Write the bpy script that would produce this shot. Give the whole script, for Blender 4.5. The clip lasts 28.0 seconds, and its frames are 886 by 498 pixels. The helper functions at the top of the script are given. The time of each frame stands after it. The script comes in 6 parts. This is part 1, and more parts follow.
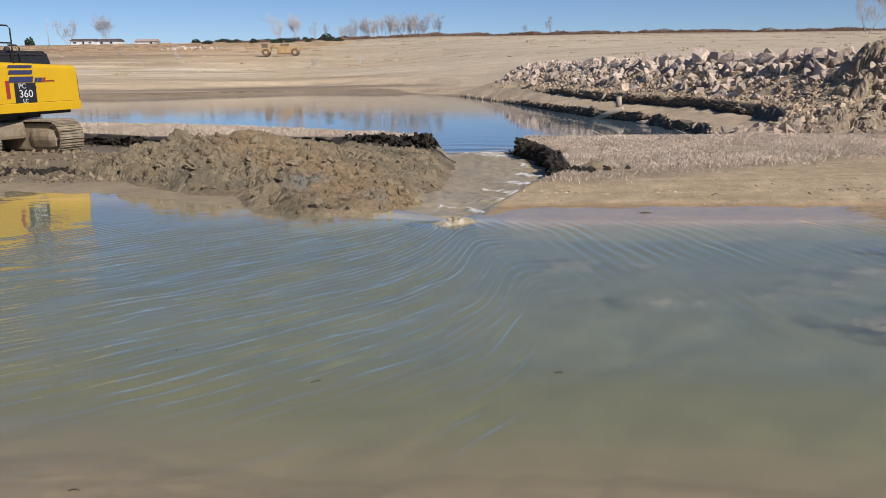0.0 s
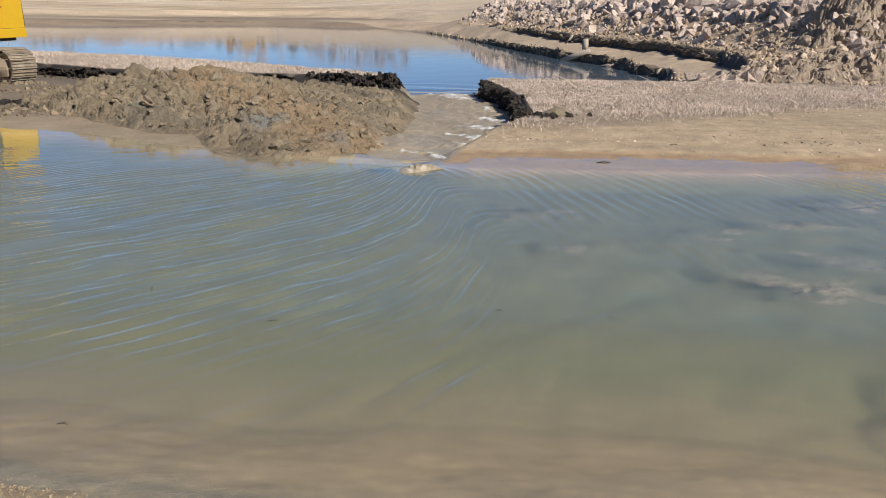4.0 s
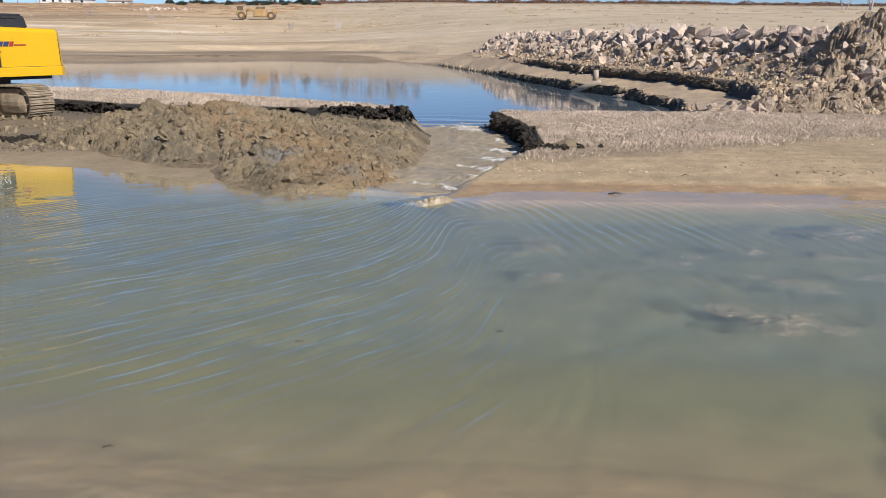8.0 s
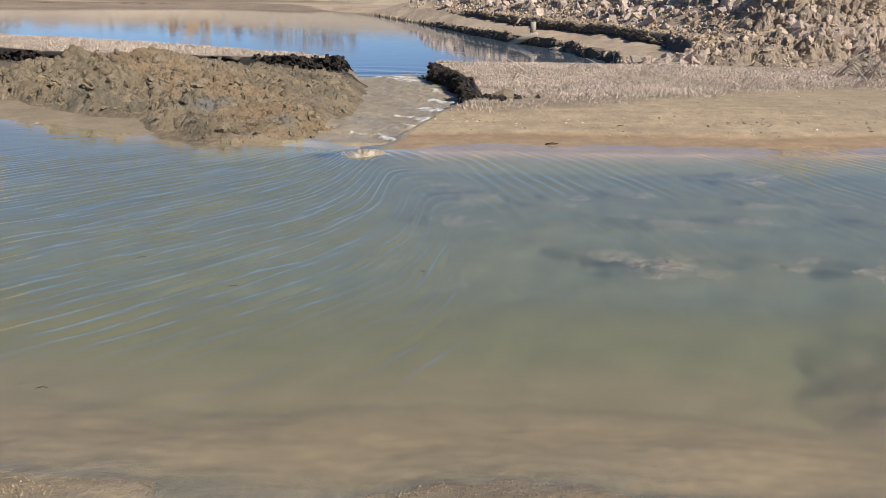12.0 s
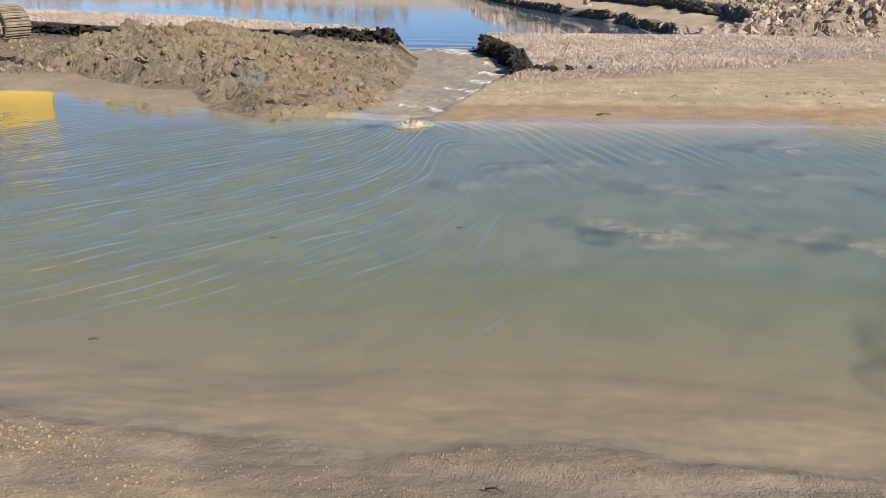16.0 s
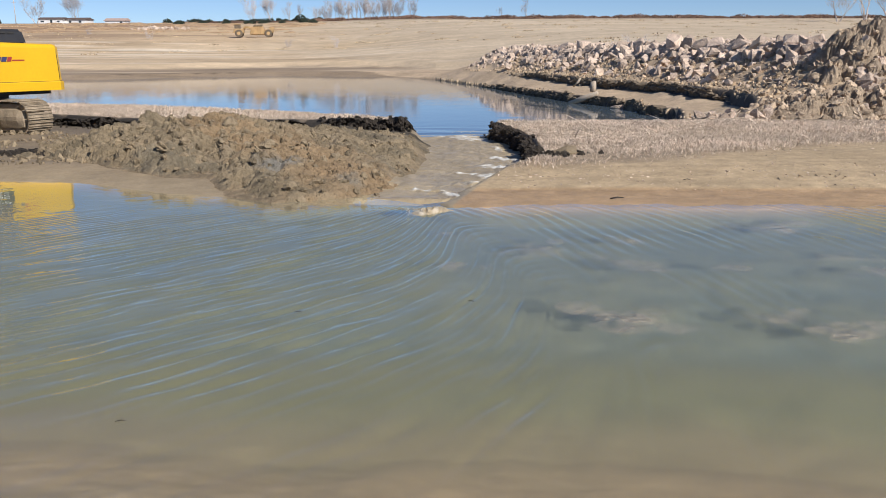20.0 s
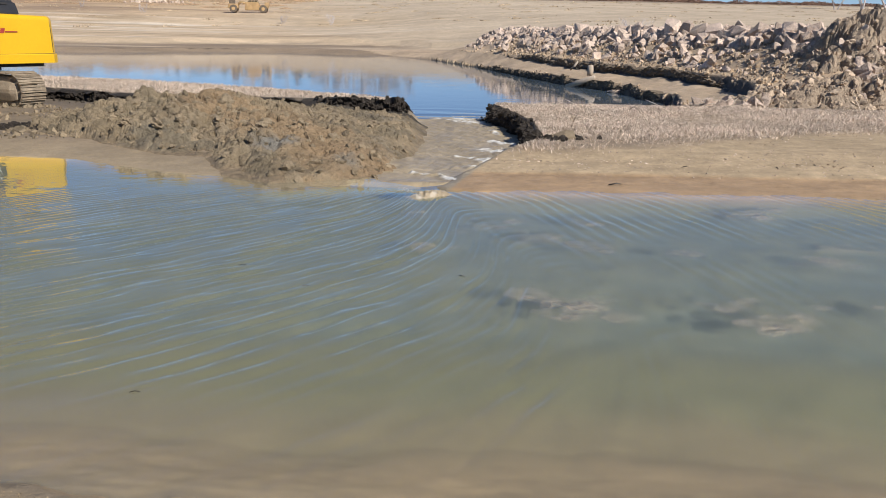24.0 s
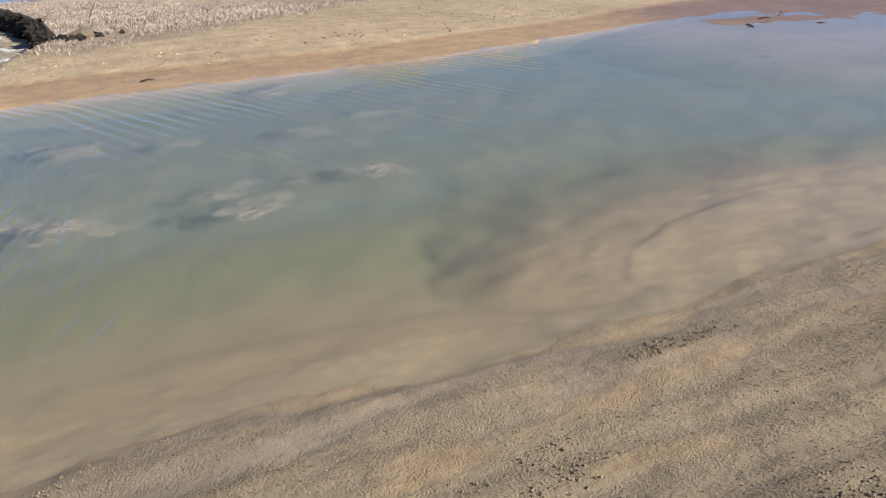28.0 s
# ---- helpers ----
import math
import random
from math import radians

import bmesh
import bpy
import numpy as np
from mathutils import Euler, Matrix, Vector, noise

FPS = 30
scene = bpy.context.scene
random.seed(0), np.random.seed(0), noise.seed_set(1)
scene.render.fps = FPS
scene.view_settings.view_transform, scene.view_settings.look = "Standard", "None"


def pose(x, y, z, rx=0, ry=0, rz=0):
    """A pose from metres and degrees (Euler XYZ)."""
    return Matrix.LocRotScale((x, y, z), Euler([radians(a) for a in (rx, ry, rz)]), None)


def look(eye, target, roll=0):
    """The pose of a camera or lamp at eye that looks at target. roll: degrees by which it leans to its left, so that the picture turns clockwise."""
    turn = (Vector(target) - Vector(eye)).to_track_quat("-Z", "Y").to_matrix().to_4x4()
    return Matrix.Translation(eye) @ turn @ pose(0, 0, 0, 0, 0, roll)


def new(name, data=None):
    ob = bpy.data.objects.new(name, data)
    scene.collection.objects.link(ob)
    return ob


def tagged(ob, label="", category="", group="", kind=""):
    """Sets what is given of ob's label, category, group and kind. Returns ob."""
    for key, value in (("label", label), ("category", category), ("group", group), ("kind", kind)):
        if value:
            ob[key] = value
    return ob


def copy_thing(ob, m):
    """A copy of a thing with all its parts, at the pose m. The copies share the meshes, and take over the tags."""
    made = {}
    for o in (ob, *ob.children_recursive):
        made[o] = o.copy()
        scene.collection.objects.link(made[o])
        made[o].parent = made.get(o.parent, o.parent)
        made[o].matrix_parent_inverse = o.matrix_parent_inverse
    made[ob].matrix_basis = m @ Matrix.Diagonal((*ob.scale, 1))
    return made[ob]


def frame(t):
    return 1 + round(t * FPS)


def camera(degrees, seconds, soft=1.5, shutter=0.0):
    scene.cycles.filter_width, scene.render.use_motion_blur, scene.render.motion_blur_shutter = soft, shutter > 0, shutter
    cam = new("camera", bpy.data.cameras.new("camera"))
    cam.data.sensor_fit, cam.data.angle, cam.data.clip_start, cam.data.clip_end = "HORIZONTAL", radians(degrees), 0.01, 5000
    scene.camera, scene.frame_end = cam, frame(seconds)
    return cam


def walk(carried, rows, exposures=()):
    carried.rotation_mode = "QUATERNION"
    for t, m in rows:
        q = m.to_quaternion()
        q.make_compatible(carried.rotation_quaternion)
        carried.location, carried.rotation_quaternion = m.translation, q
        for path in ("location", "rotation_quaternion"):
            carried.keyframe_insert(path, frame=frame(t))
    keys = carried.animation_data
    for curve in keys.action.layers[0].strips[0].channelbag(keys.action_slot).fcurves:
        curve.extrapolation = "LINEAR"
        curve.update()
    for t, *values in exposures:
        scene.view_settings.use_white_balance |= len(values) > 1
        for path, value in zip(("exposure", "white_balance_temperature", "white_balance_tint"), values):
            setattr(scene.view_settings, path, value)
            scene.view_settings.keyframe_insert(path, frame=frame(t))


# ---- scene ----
# ---- camera ----
cam = camera(57.0, 28.0, soft=0.6)
PATH = [
    (0, -0.022, 0.035, 2.293, 77.551, 0.717, 1.625),
    (0.5, -0.011, 0.02, 2.364, 77.085, 0.151, -0.123),
    (1, -0.007, -0, 2.403, 77.07, 0.605, -0.037),
    (1.5, -0.036, 0.048, 2.388, 77.082, 0.045, -0.33),
    (2, -0.018, 0.008, 2.406, 76.372, -0.171, -0.197),
    (2.5, -0.004, 0.008, 2.39, 76.18, -0.567, -0.118),
    (3, 0.017, -0.026, 2.392, 75.566, -0.934, 0.014),
    (3.5, 0.043, -0.033, 2.411, 74.706, -1.074, -0.314),
    (4, 0.03, -0.042, 2.426, 73.216, -0.961, -0.586),
    (4.5, 0.028, 0.018, 2.413, 72.348, -0.836, -0.823),
    (6.5, 0.033, -0.064, 2.433, 74.941, 0.164, -0.759),
    (7, -0.002, -0.025, 2.428, 75.251, -0.086, -0.34),
    (7.5, 0.006, -0.024, 2.458, 75.26, -0.331, 0.06),
    (8, 0.03, -0.046, 2.455, 75.325, -0.44, 0.159),
    (8.5, 0.043, -0.024, 2.436, 75.233, -0.457, 0.022),
    (9, 0.043, -0.057, 2.445, 75.021, -0.433, -0.297),
    (9.5, 0.073, -0.062, 2.439, 74.793, -0.559, -0.964),
    (10, 0.083, -0.082, 2.438, 74.553, -1.45, -3.399),
    (10.5, 0.073, -0.079, 2.454, 73.613, -1.879, -4.371),
    (11, 0.057, -0.049, 2.42, 72.286, -1.478, -4.405),
    (11.5, 0.054, -0.029, 2.391, 72.046, -1.308, -4.359),
    (12, 0.033, -0.068, 2.398, 72.188, -1.236, -4.1),
    (12.5, 0.028, -0.034, 2.381, 72.242, -1.162, -3.489),
    (13, 0.016, -0.022, 2.388, 72.265, -0.912, -2.61),
    (13.5, 0.023, -0.016, 2.397, 72.259, -0.53, -1.736),
    (15.5, 0.053, -0.007, 2.321, 70.645, -0.258, -0.504),
    (16, 0.063, -0.048, 2.309, 70.489, -0.543, -0.617),
    (16.5, 0.049, -0.048, 2.283, 70.736, -0.253, -0.75),
    (17, 0.04, -0.024, 2.277, 71.543, 0.334, -0.87),
    (17.5, 0.031, -0.003, 2.272, 71.779, 0.524, -1.172),
    (18, 0.029, 0.008, 2.274, 72.403, 0.744, -1.28),
    (18.5, 0.013, 0.007, 2.273, 73.674, 0.721, -1.38),
    (19, -0.021, 0.023, 2.299, 75.709, 0.6, -0.957),
    (19.5, -0.021, 0.015, 2.293, 76.074, 0.28, -0.503),
    (20, -0.013, 0.001, 2.3, 76.405, 0.162, -0.068),
    (20.5, 0.002, -0.004, 2.352, 76.379, 0.454, -0.232),
    (21, -0.008, 0.013, 2.357, 76.207, 0.669, -0.461),
    (21.5, -0.033, 0.004, 2.362, 76.182, 1.069, -0.792),
    (23.5, -0.101, 0.076, 2.308, 75.243, -0.691, -0.529),
    (24, -0.092, 0.053, 2.324, 75.067, -1.024, -0.352),
    (24.5, -0.09, 0.027, 2.311, 74.368, -1.15, -0.142),
    (25, -0.109, -0.022, 2.284, 74.069, -1.115, 0.053),
    (25.5, -0.125, -0.013, 2.24, 74.959, -1.007, 0.195),
    (26, -0.106, 0.006, 2.167, 76.077, -0.898, 0.206),
    (26.5, -0.019, 0.05, 2.107, 75.824, -0.353, 0.349),
    (27, 0.075, 0.059, 2.062, 70.396, -0.14, -2.47),
    (27.5, 0.025, 0.08, 2.264, 67.54, -0.698, -16.002),
    (28, 0.161, 0.048, 2.287, 67.405, 1.279, -31.591),
]
walk(cam, [(t, pose(x, y, z, rx, ry, rz)) for t, x, y, z, rx, ry, rz in PATH], exposures=[(0.0, -0.22, 6250, 12), (1.0, -0.06, 6250, 12), (8.0, -0.05, 6250, 12), (11.0, -0.06, 6250, 12), (17.0, 0.16, 6250, 12), (20.0, -0.02, 6250, 12), (24.0, -0.03, 6250, 12), (26.0, -0.05, 6250, 12), (27.0, -0.05, 6250, 12), (28.0, 0.16, 6250, 12)])

# ---- light ----
SUN_AZ, SUN_EL = 137.0, 38.0
world = bpy.data.worlds.new("sky")
scene.world = world
world.use_nodes = True
wn = world.node_tree.nodes
sky = wn.new("ShaderNodeTexSky")
sky.sky_type = "NISHITA"
sky.sun_disc = False
sky.sun_elevation, sky.sun_rotation = radians(SUN_EL), radians(SUN_AZ)
sky.altitude, sky.air_density, sky.dust_density, sky.ozone_density = 2500, 0.9, 0.0, 2.0
wn["Background"].inputs["Strength"].default_value = 0.082
deep = wn.new("ShaderNodeVectorMath")
deep.operation = "MULTIPLY"
deep.inputs[1].default_value = (0.87, 0.97, 1.14)
world.node_tree.links.new(sky.outputs["Color"], deep.inputs[0])
world.node_tree.links.new(deep.outputs["Vector"], wn["Background"].inputs["Color"])
sun_data = bpy.data.lights.new("sun", "SUN")
sun_data.energy, sun_data.angle, sun_data.color = 5.3, radians(0.53), (1.0, 0.95, 0.87)
sun = new("sun", sun_data)
to_sun = Vector((math.sin(radians(SUN_AZ)) * math.cos(radians(SUN_EL)),
                 math.cos(radians(SUN_AZ)) * math.cos(radians(SUN_EL)), math.sin(radians(SUN_EL))))
sun.matrix_world = look(to_sun * 50, (0, 0, 0))


# ---- materials ----
def nodes_of(name):
    m = bpy.data.materials.new(name)
    m.use_nodes = True
    return m, m.node_tree.nodes, m.node_tree.links, m.node_tree.nodes["Principled BSDF"]


def noise_node(n, l, scale, detail=4.0, rough=0.6, stretch=None, coord="Object"):
    tex = n.new("ShaderNodeTexNoise")
    tex.inputs["Scale"].default_value, tex.inputs["Detail"].default_value = scale, detail
    tex.inputs["Roughness"].default_value = rough
    co = n.new("ShaderNodeTexCoord")
    if stretch:
        mp = n.new("ShaderNodeMapping")
        mp.inputs["Scale"].default_value = stretch
        l.new(co.outputs[coord], mp.inputs["Vector"])
        l.new(mp.outputs["Vector"], tex.inputs["Vector"])
    else:
        l.new(co.outputs[coord], tex.inputs["Vector"])
    return tex.outputs["Fac"]


def ramp(n, l, src, lo, hi, a, b):
    r = n.new("ShaderNodeMapRange")
    for key, v in zip(("From Min", "From Max", "To Min", "To Max"), (lo, hi, a, b)):
        r.inputs[key].default_value = v
    l.new(src, r.inputs["Value"])
    return r.outputs["Result"]


def times(n, l, a, b):
    mx = n.new("ShaderNodeVectorMath")
    mx.operation = "MULTIPLY"
    l.new(a, mx.inputs[0])
    l.new(b, mx.inputs[1])
    return mx.outputs["Vector"]


def surface(name, colour=(0.5, 0.5, 0.5), rough=0.8, grain=((3, 0.75, 1.2), (30, 0.8, 1.15)), bump=((25, 0.02),),
            metal=0.0, attr="", spec=0.5, vary=0.0, island=0.0, stretch=None, rough_var=0.08, silt=False):
    """A weathered surface: colour times noise at several scales, bump at several scales."""
    m, n, l, p = nodes_of(name)
    if attr:
        src = n.new("ShaderNodeAttribute")
        src.attribute_name = attr
        col = src.outputs["Color"]
    else:
        rgb = n.new("ShaderNodeRGB")
        rgb.outputs[0].default_value = (*colour, 1)
        col = rgb.outputs[0]
    if silt:
        sl = n.new("ShaderNodeAttribute")
        sl.attribute_name = "silt"
        clear = ramp(n, l, sl.outputs["Fac"], 0, 1, 1, 0.12)
    for scale, lo, hi in grain:
        if silt:
            fac = ramp(n, l, noise_node(n, l, scale, stretch=stretch), 0.25, 0.75, lo - 1, hi - 1)
            ma = n.new("ShaderNodeMath")
            ma.operation = "MULTIPLY_ADD"
            l.new(fac, ma.inputs[0])
            l.new(clear, ma.inputs[1])
            ma.inputs[2].default_value = 1.0
            col = times(n, l, col, ma.outputs[0])
            continue
        col = times(n, l, col, ramp(n, l, noise_node(n, l, scale, stretch=stretch), 0.25, 0.75, lo, hi))
    if vary:
        oi = n.new("ShaderNodeObjectInfo")
        col = times(n, l, col, ramp(n, l, oi.outputs["Random"], 0, 1, 1 - vary, 1 + vary))
    if island:
        ge = n.new("ShaderNodeNewGeometry")
        col = times(n, l, col, ramp(n, l, ge.outputs["Random Per Island"], 0, 1, 1 - island, 1 + island))
    l.new(col, p.inputs["Base Color"])
    if attr:
        l.new(ramp(n, l, src.outputs["Alpha"], 0, 1, rough, 0.22), p.inputs["Roughness"])
    else:
        l.new(ramp(n, l, noise_node(n, l, 9), 0.3, 0.7, max(0.02, rough - rough_var), min(1, rough + rough_var)), p.inputs["Roughness"])
    p.inputs["Metallic"].default_value = metal
    p.inputs["Specular IOR Level"].default_value = spec
    last = None
    for scale, dist in bump:
        b = n.new("ShaderNodeBump")
        b.inputs["Distance"].default_value = dist
        b.inputs["Strength"].default_value = 1.0
        if silt:
            l.new(clear, b.inputs["Strength"])
        if silt and scale >= 60:
            vo = n.new("ShaderNodeTexVoronoi")
            vo.inputs["Scale"].default_value = scale
            vo.inputs["Randomness"].default_value = 1.0
            co = n.new("ShaderNodeTexCoord")
            l.new(co.outputs["Object"], vo.inputs["Vector"])
            patchy = ramp(n, l, noise_node(n, l, 2.2, 3.0, stretch=(0.6, 2.4, 1)), 0.40, 0.62, 0.30, 1.0)
            mu = n.new("ShaderNodeMath")
            mu.operation = "MULTIPLY"
            l.new(vo.outputs["Distance"], mu.inputs[0])
            l.new(patchy, mu.inputs[1])
            l.new(mu.outputs[0], b.inputs["Height"])
            b.invert = True
        else:
            l.new(noise_node(n, l, scale, 5.0, stretch=stretch), b.inputs["Height"])
        if last:
            l.new(last, b.inputs["Normal"])
        last = b.outputs["Normal"]
    if last:
        l.new(last, p.inputs["Normal"])
    return m


def bumps(n, l, bump, targets):
    last = None
    for scale, dist, stretch in bump:
        b = n.new("ShaderNodeBump")
        b.inputs["Distance"].default_value, b.inputs["Strength"].default_value = dist, 1.0
        l.new(noise_node(n, l, scale, 2.0, 0.5, stretch), b.inputs["Height"])
        if last:
            l.new(last, b.inputs["Normal"])
        last = b.outputs["Normal"]
    for t in targets:
        l.new(last, t.inputs["Normal"])


def water_material(name, silt, murk=1.0, rough=0.0, bump=()):
    """Water as glass that holds silt: murk is the share of light which the silt turns back."""
    m, n, l, p = nodes_of(name)
    p.inputs["Base Color"].default_value = (*silt, 1)
    p.inputs["Roughness"].default_value, p.inputs["IOR"].default_value = rough, 1.48
    targets = [p]
    if murk < 1:
        g = n.new("ShaderNodeBsdfGlass")
        g.inputs["IOR"].default_value, g.inputs["Roughness"].default_value = 1.48, rough
        g.inputs["Color"].default_value = (0.97, 0.99, 0.97, 1)
        mx = n.new("ShaderNodeMixShader")
        mx.inputs["Fac"].default_value = murk
        l.new(g.outputs[0], mx.inputs[1])
        l.new(p.outputs[0], mx.inputs[2])
        l.new(mx.outputs[0], n["Material Output"].inputs["Surface"])
        targets.append(g)
    bumps(n, l, bump, targets)
    return m


M_GROUND = surface("earth", attr="tint", rough=0.9, grain=((0.35, 0.86, 1.14), (3.5, 0.86, 1.14), (14, 0.9, 1.1), (60, 0.9, 1.1), (170, 0.88, 1.12)), bump=((5, 0.02), (25, 0.010), (80, 0.005), (170, 0.0032)), spec=0.35, silt=True)
M_MUD = surface("mud", attr="tint", rough=0.8, grain=((1.2, 0.75, 1.25), (9, 0.75, 1.25), (60, 0.85, 1.15)), bump=((7, 0.08), (35, 0.03)), spec=0.25)
M_CLOD = surface("clod", (0.235, 0.181, 0.112), 0.85, ((2, 0.7, 1.3), (22, 0.8, 1.2)), ((14, 0.03),), island=0.35, spec=0.3)
M_CLOD_DRY = surface("dry_clod", (0.45, 0.34, 0.225), 0.9, ((2, 0.7, 1.3), (22, 0.8, 1.2)), ((14, 0.03),), island=0.35, spec=0.3)
M_CLOD_PILE = surface("grey_clod", (0.41, 0.312, 0.215), 0.9, ((2, 0.7, 1.3), (22, 0.8, 1.2)), ((14, 0.03),), island=0.4, spec=0.3)
M_LEDGE = surface("ledge_mud", (0.20, 0.155, 0.105), 0.9, ((1.2, 0.7, 1.3), (9, 0.8, 1.2)), ((8, 0.05),), spec=0.2)
M_GRAVEL = surface("gravel", (0.33, 0.25, 0.15), 0.85, ((2, 0.85, 1.15),), (), island=0.35, spec=0.3)
M_PEAT = surface("peat", (0.052, 0.041, 0.030), 0.8, ((3, 0.6, 1.7), (30, 0.7, 1.4)), ((10, 0.08), (40, 0.03)), island=0.4, spec=0.3)
M_STONE = surface("stone", (0.66, 0.51, 0.39), 0.85, ((1.3, 0.68, 1.22), (14, 0.75, 1.15)), ((4, 0.10), (22, 0.04)), vary=0.25, spec=0.3)
M_STONES = surface("stones", (0.64, 0.50, 0.385), 0.85, ((1.3, 0.68, 1.22), (14, 0.75, 1.15)), ((4, 0.10), (22, 0.03)), island=0.25, spec=0.3)
M_STUBBLE = surface("stubble", (0.61, 0.49, 0.375), 0.8, ((0.6, 0.75, 1.2), (8, 0.8, 1.2)), (), island=0.4, spec=0.2)
M_YELLOW = surface("yellow_paint", (0.74, 0.43, 0.008), 0.36, ((0.8, 0.95, 1.05), (12, 0.96, 1.04)), ((2.0, 0.002),), spec=0.5)
M_YELLOW_FAR = surface("worn_yellow_paint", (0.47, 0.31, 0.145), 0.6, ((0.8, 0.7, 1.2),), (), spec=0.4)
M_BLACK = surface("black_metal", (0.02, 0.02, 0.022), 0.5, ((4, 0.8, 1.3),), ((30, 0.002),))
M_DARK = surface("dark_steel", (0.03, 0.028, 0.026), 0.7, ((4, 0.7, 1.4),), ((20, 0.005),))
M_TRACK = surface("muddy_steel", (0.33, 0.26, 0.175), 0.8, ((3, 0.6, 1.25), (25, 0.8, 1.2)), ((8, 0.03), (30, 0.01)), spec=0.3)
M_BLUE = surface("blue_decal", (0.045, 0.05, 0.13), 0.4, ((5, 0.95, 1.05),), ())
M_RED = surface("red_decal", (0.35, 0.04, 0.03), 0.45, ((5, 0.95, 1.05),), ())
M_WHITE = surface("white_paint", (0.78, 0.77, 0.74), 0.6, ((0.4, 0.93, 1.03), (4, 0.95, 1.03)), ())
M_ROOF = surface("roof", (0.13, 0.09, 0.075), 0.85, ((0.5, 0.8, 1.2),), ())
M_ROOF_PALE = surface("pale_roof", (0.46, 0.34, 0.28), 0.8, ((0.5, 0.9, 1.1),), ())
M_PANE = surface("window_glass", (0.03, 0.035, 0.04), 0.08, ((2, 0.9, 1.1),), ())
M_BARK = surface("bark", (0.50, 0.45, 0.42), 0.9, ((2, 0.7, 1.3),), ())
M_BRUSH = surface("brush", (0.19, 0.115, 0.08), 0.9, ((0.08, 0.6, 1.4), (0.6, 0.7, 1.3)), (), island=0.35, spec=0.2)
M_BRUSHLET = surface("scrub", (0.44, 0.34, 0.22), 0.9, ((0.2, 0.7, 1.3),), (), island=0.4, spec=0.2)
M_JUNIPER = surface("juniper", (0.035, 0.045, 0.03), 0.9, ((0.3, 0.7, 1.3),), (), island=0.35, spec=0.2)
M_DRYGRASS = surface("dry_grass", (0.44, 0.31, 0.19), 0.9, ((0.2, 0.7, 1.3),), (), island=0.3, spec=0.2)
M_LOG = surface("weathered_wood", (0.44, 0.36, 0.27), 0.85, ((2, 0.7, 1.2), (25, 0.8, 1.15)), ((20, 0.008),), stretch=(1, 1, 0.2))
M_TWIG = surface("wet_twig", (0.05, 0.04, 0.03), 0.5, ((9, 0.7, 1.3),), ())
M_TYRE = surface("dusty_tyre", (0.15, 0.115, 0.08), 0.9, ((2, 0.7, 1.3),), ())
M_FOAM = surface("foam", (0.68, 0.65, 0.58), 0.6, ((8, 0.7, 1.1), (40, 0.8, 1.1)), ((30, 0.02),), spec=0.3)
M_POND = water_material("pond_water", (0.152, 0.186, 0.168), 0.3, 0.0, ((3.0, 0.002, (1, 1, 1)),))
M_FARPOND = water_material("dark_water", (0.10, 0.135, 0.165), 1.0, 0.03, ((1.6, 0.004, (0.3, 1, 1)), (5.0, 0.001, (0.35, 1, 1))))
M_STREAM = surface("silty_water", attr="tint", rough=0.55, grain=((1.5, 0.88, 1.12), (6, 0.9, 1.1)), bump=((2.5, 0.06), (9, 0.03), (28, 0.008)), spec=0.35)


# ---- mesh helpers ----
def vnoise(x, y, seed=0):
    """Smooth value noise on a lattice, from -1 to 1."""
    xi, yi = np.floor(x), np.floor(y)
    fx, fy = x - xi, y - yi
    fx, fy = fx * fx * (3 - 2 * fx), fy * fy * (3 - 2 * fy)

    def h(i, j):
        v = np.sin(i * 127.1 + j * 311.7 + seed * 74.7) * 43758.5453
        return 2 * (v - np.floor(v)) - 1
    a, b, c, d = h(xi, yi), h(xi + 1, yi), h(xi, yi + 1), h(xi + 1, yi + 1)
    return (a * (1 - fx) + b * fx) * (1 - fy) + (c * (1 - fx) + d * fx) * fy


def fbm(x, y, octaves=4, seed=0):
    x, y = np.asarray(x, float), np.asarray(y, float)
    out, amp, tot = 0, 1.0, 0
    for k in range(octaves):
        out = out + amp * vnoise(x * 2 ** k + 17.3 * k, y * 2 ** k - 9.1 * k, seed + k)
        tot += amp
        amp *= 0.5
    return out / tot


def smooth(a, b, x):
    t = np.clip((np.asarray(x, float) - a) / (b - a), 0, 1)
    return t * t * (3 - 2 * t)


def mesh_of(name, verts, faces, mat, shade=False):
    me = bpy.data.meshes.new(name)
    me.from_pydata([tuple(map(float, v)) for v in verts], [], [tuple(map(int, q)) for q in faces])
    me.materials.append(mat)
    if shade:
        me.polygons.foreach_set("use_smooth", [True] * len(me.polygons))
    me.update()
    return me


def thing(name, me=None, label="", category="", group="", kind="", at=None):
    ob = new(name, me)
    if at is not None:
        ob.matrix_basis = at if isinstance(at, Matrix) else Matrix.Translation(at)
    return tagged(ob, label, category, group, kind)


def child(name, me, parent, label="", at=None, kind=""):
    ob = new(name, me)
    ob.parent = parent
    if at is not None:
        ob.matrix_basis = at if isinstance(at, Matrix) else Matrix.Translation(at)
    return tagged(ob, label, kind=kind)


def bm_mesh(name, bm, mat, shade=False):
    me = bpy.data.meshes.new(name)
    bm.to_mesh(me)
    bm.free()
    me.materials.append(mat)
    if shade:
        me.polygons.foreach_set("use_smooth", [True] * len(me.polygons))
    return me


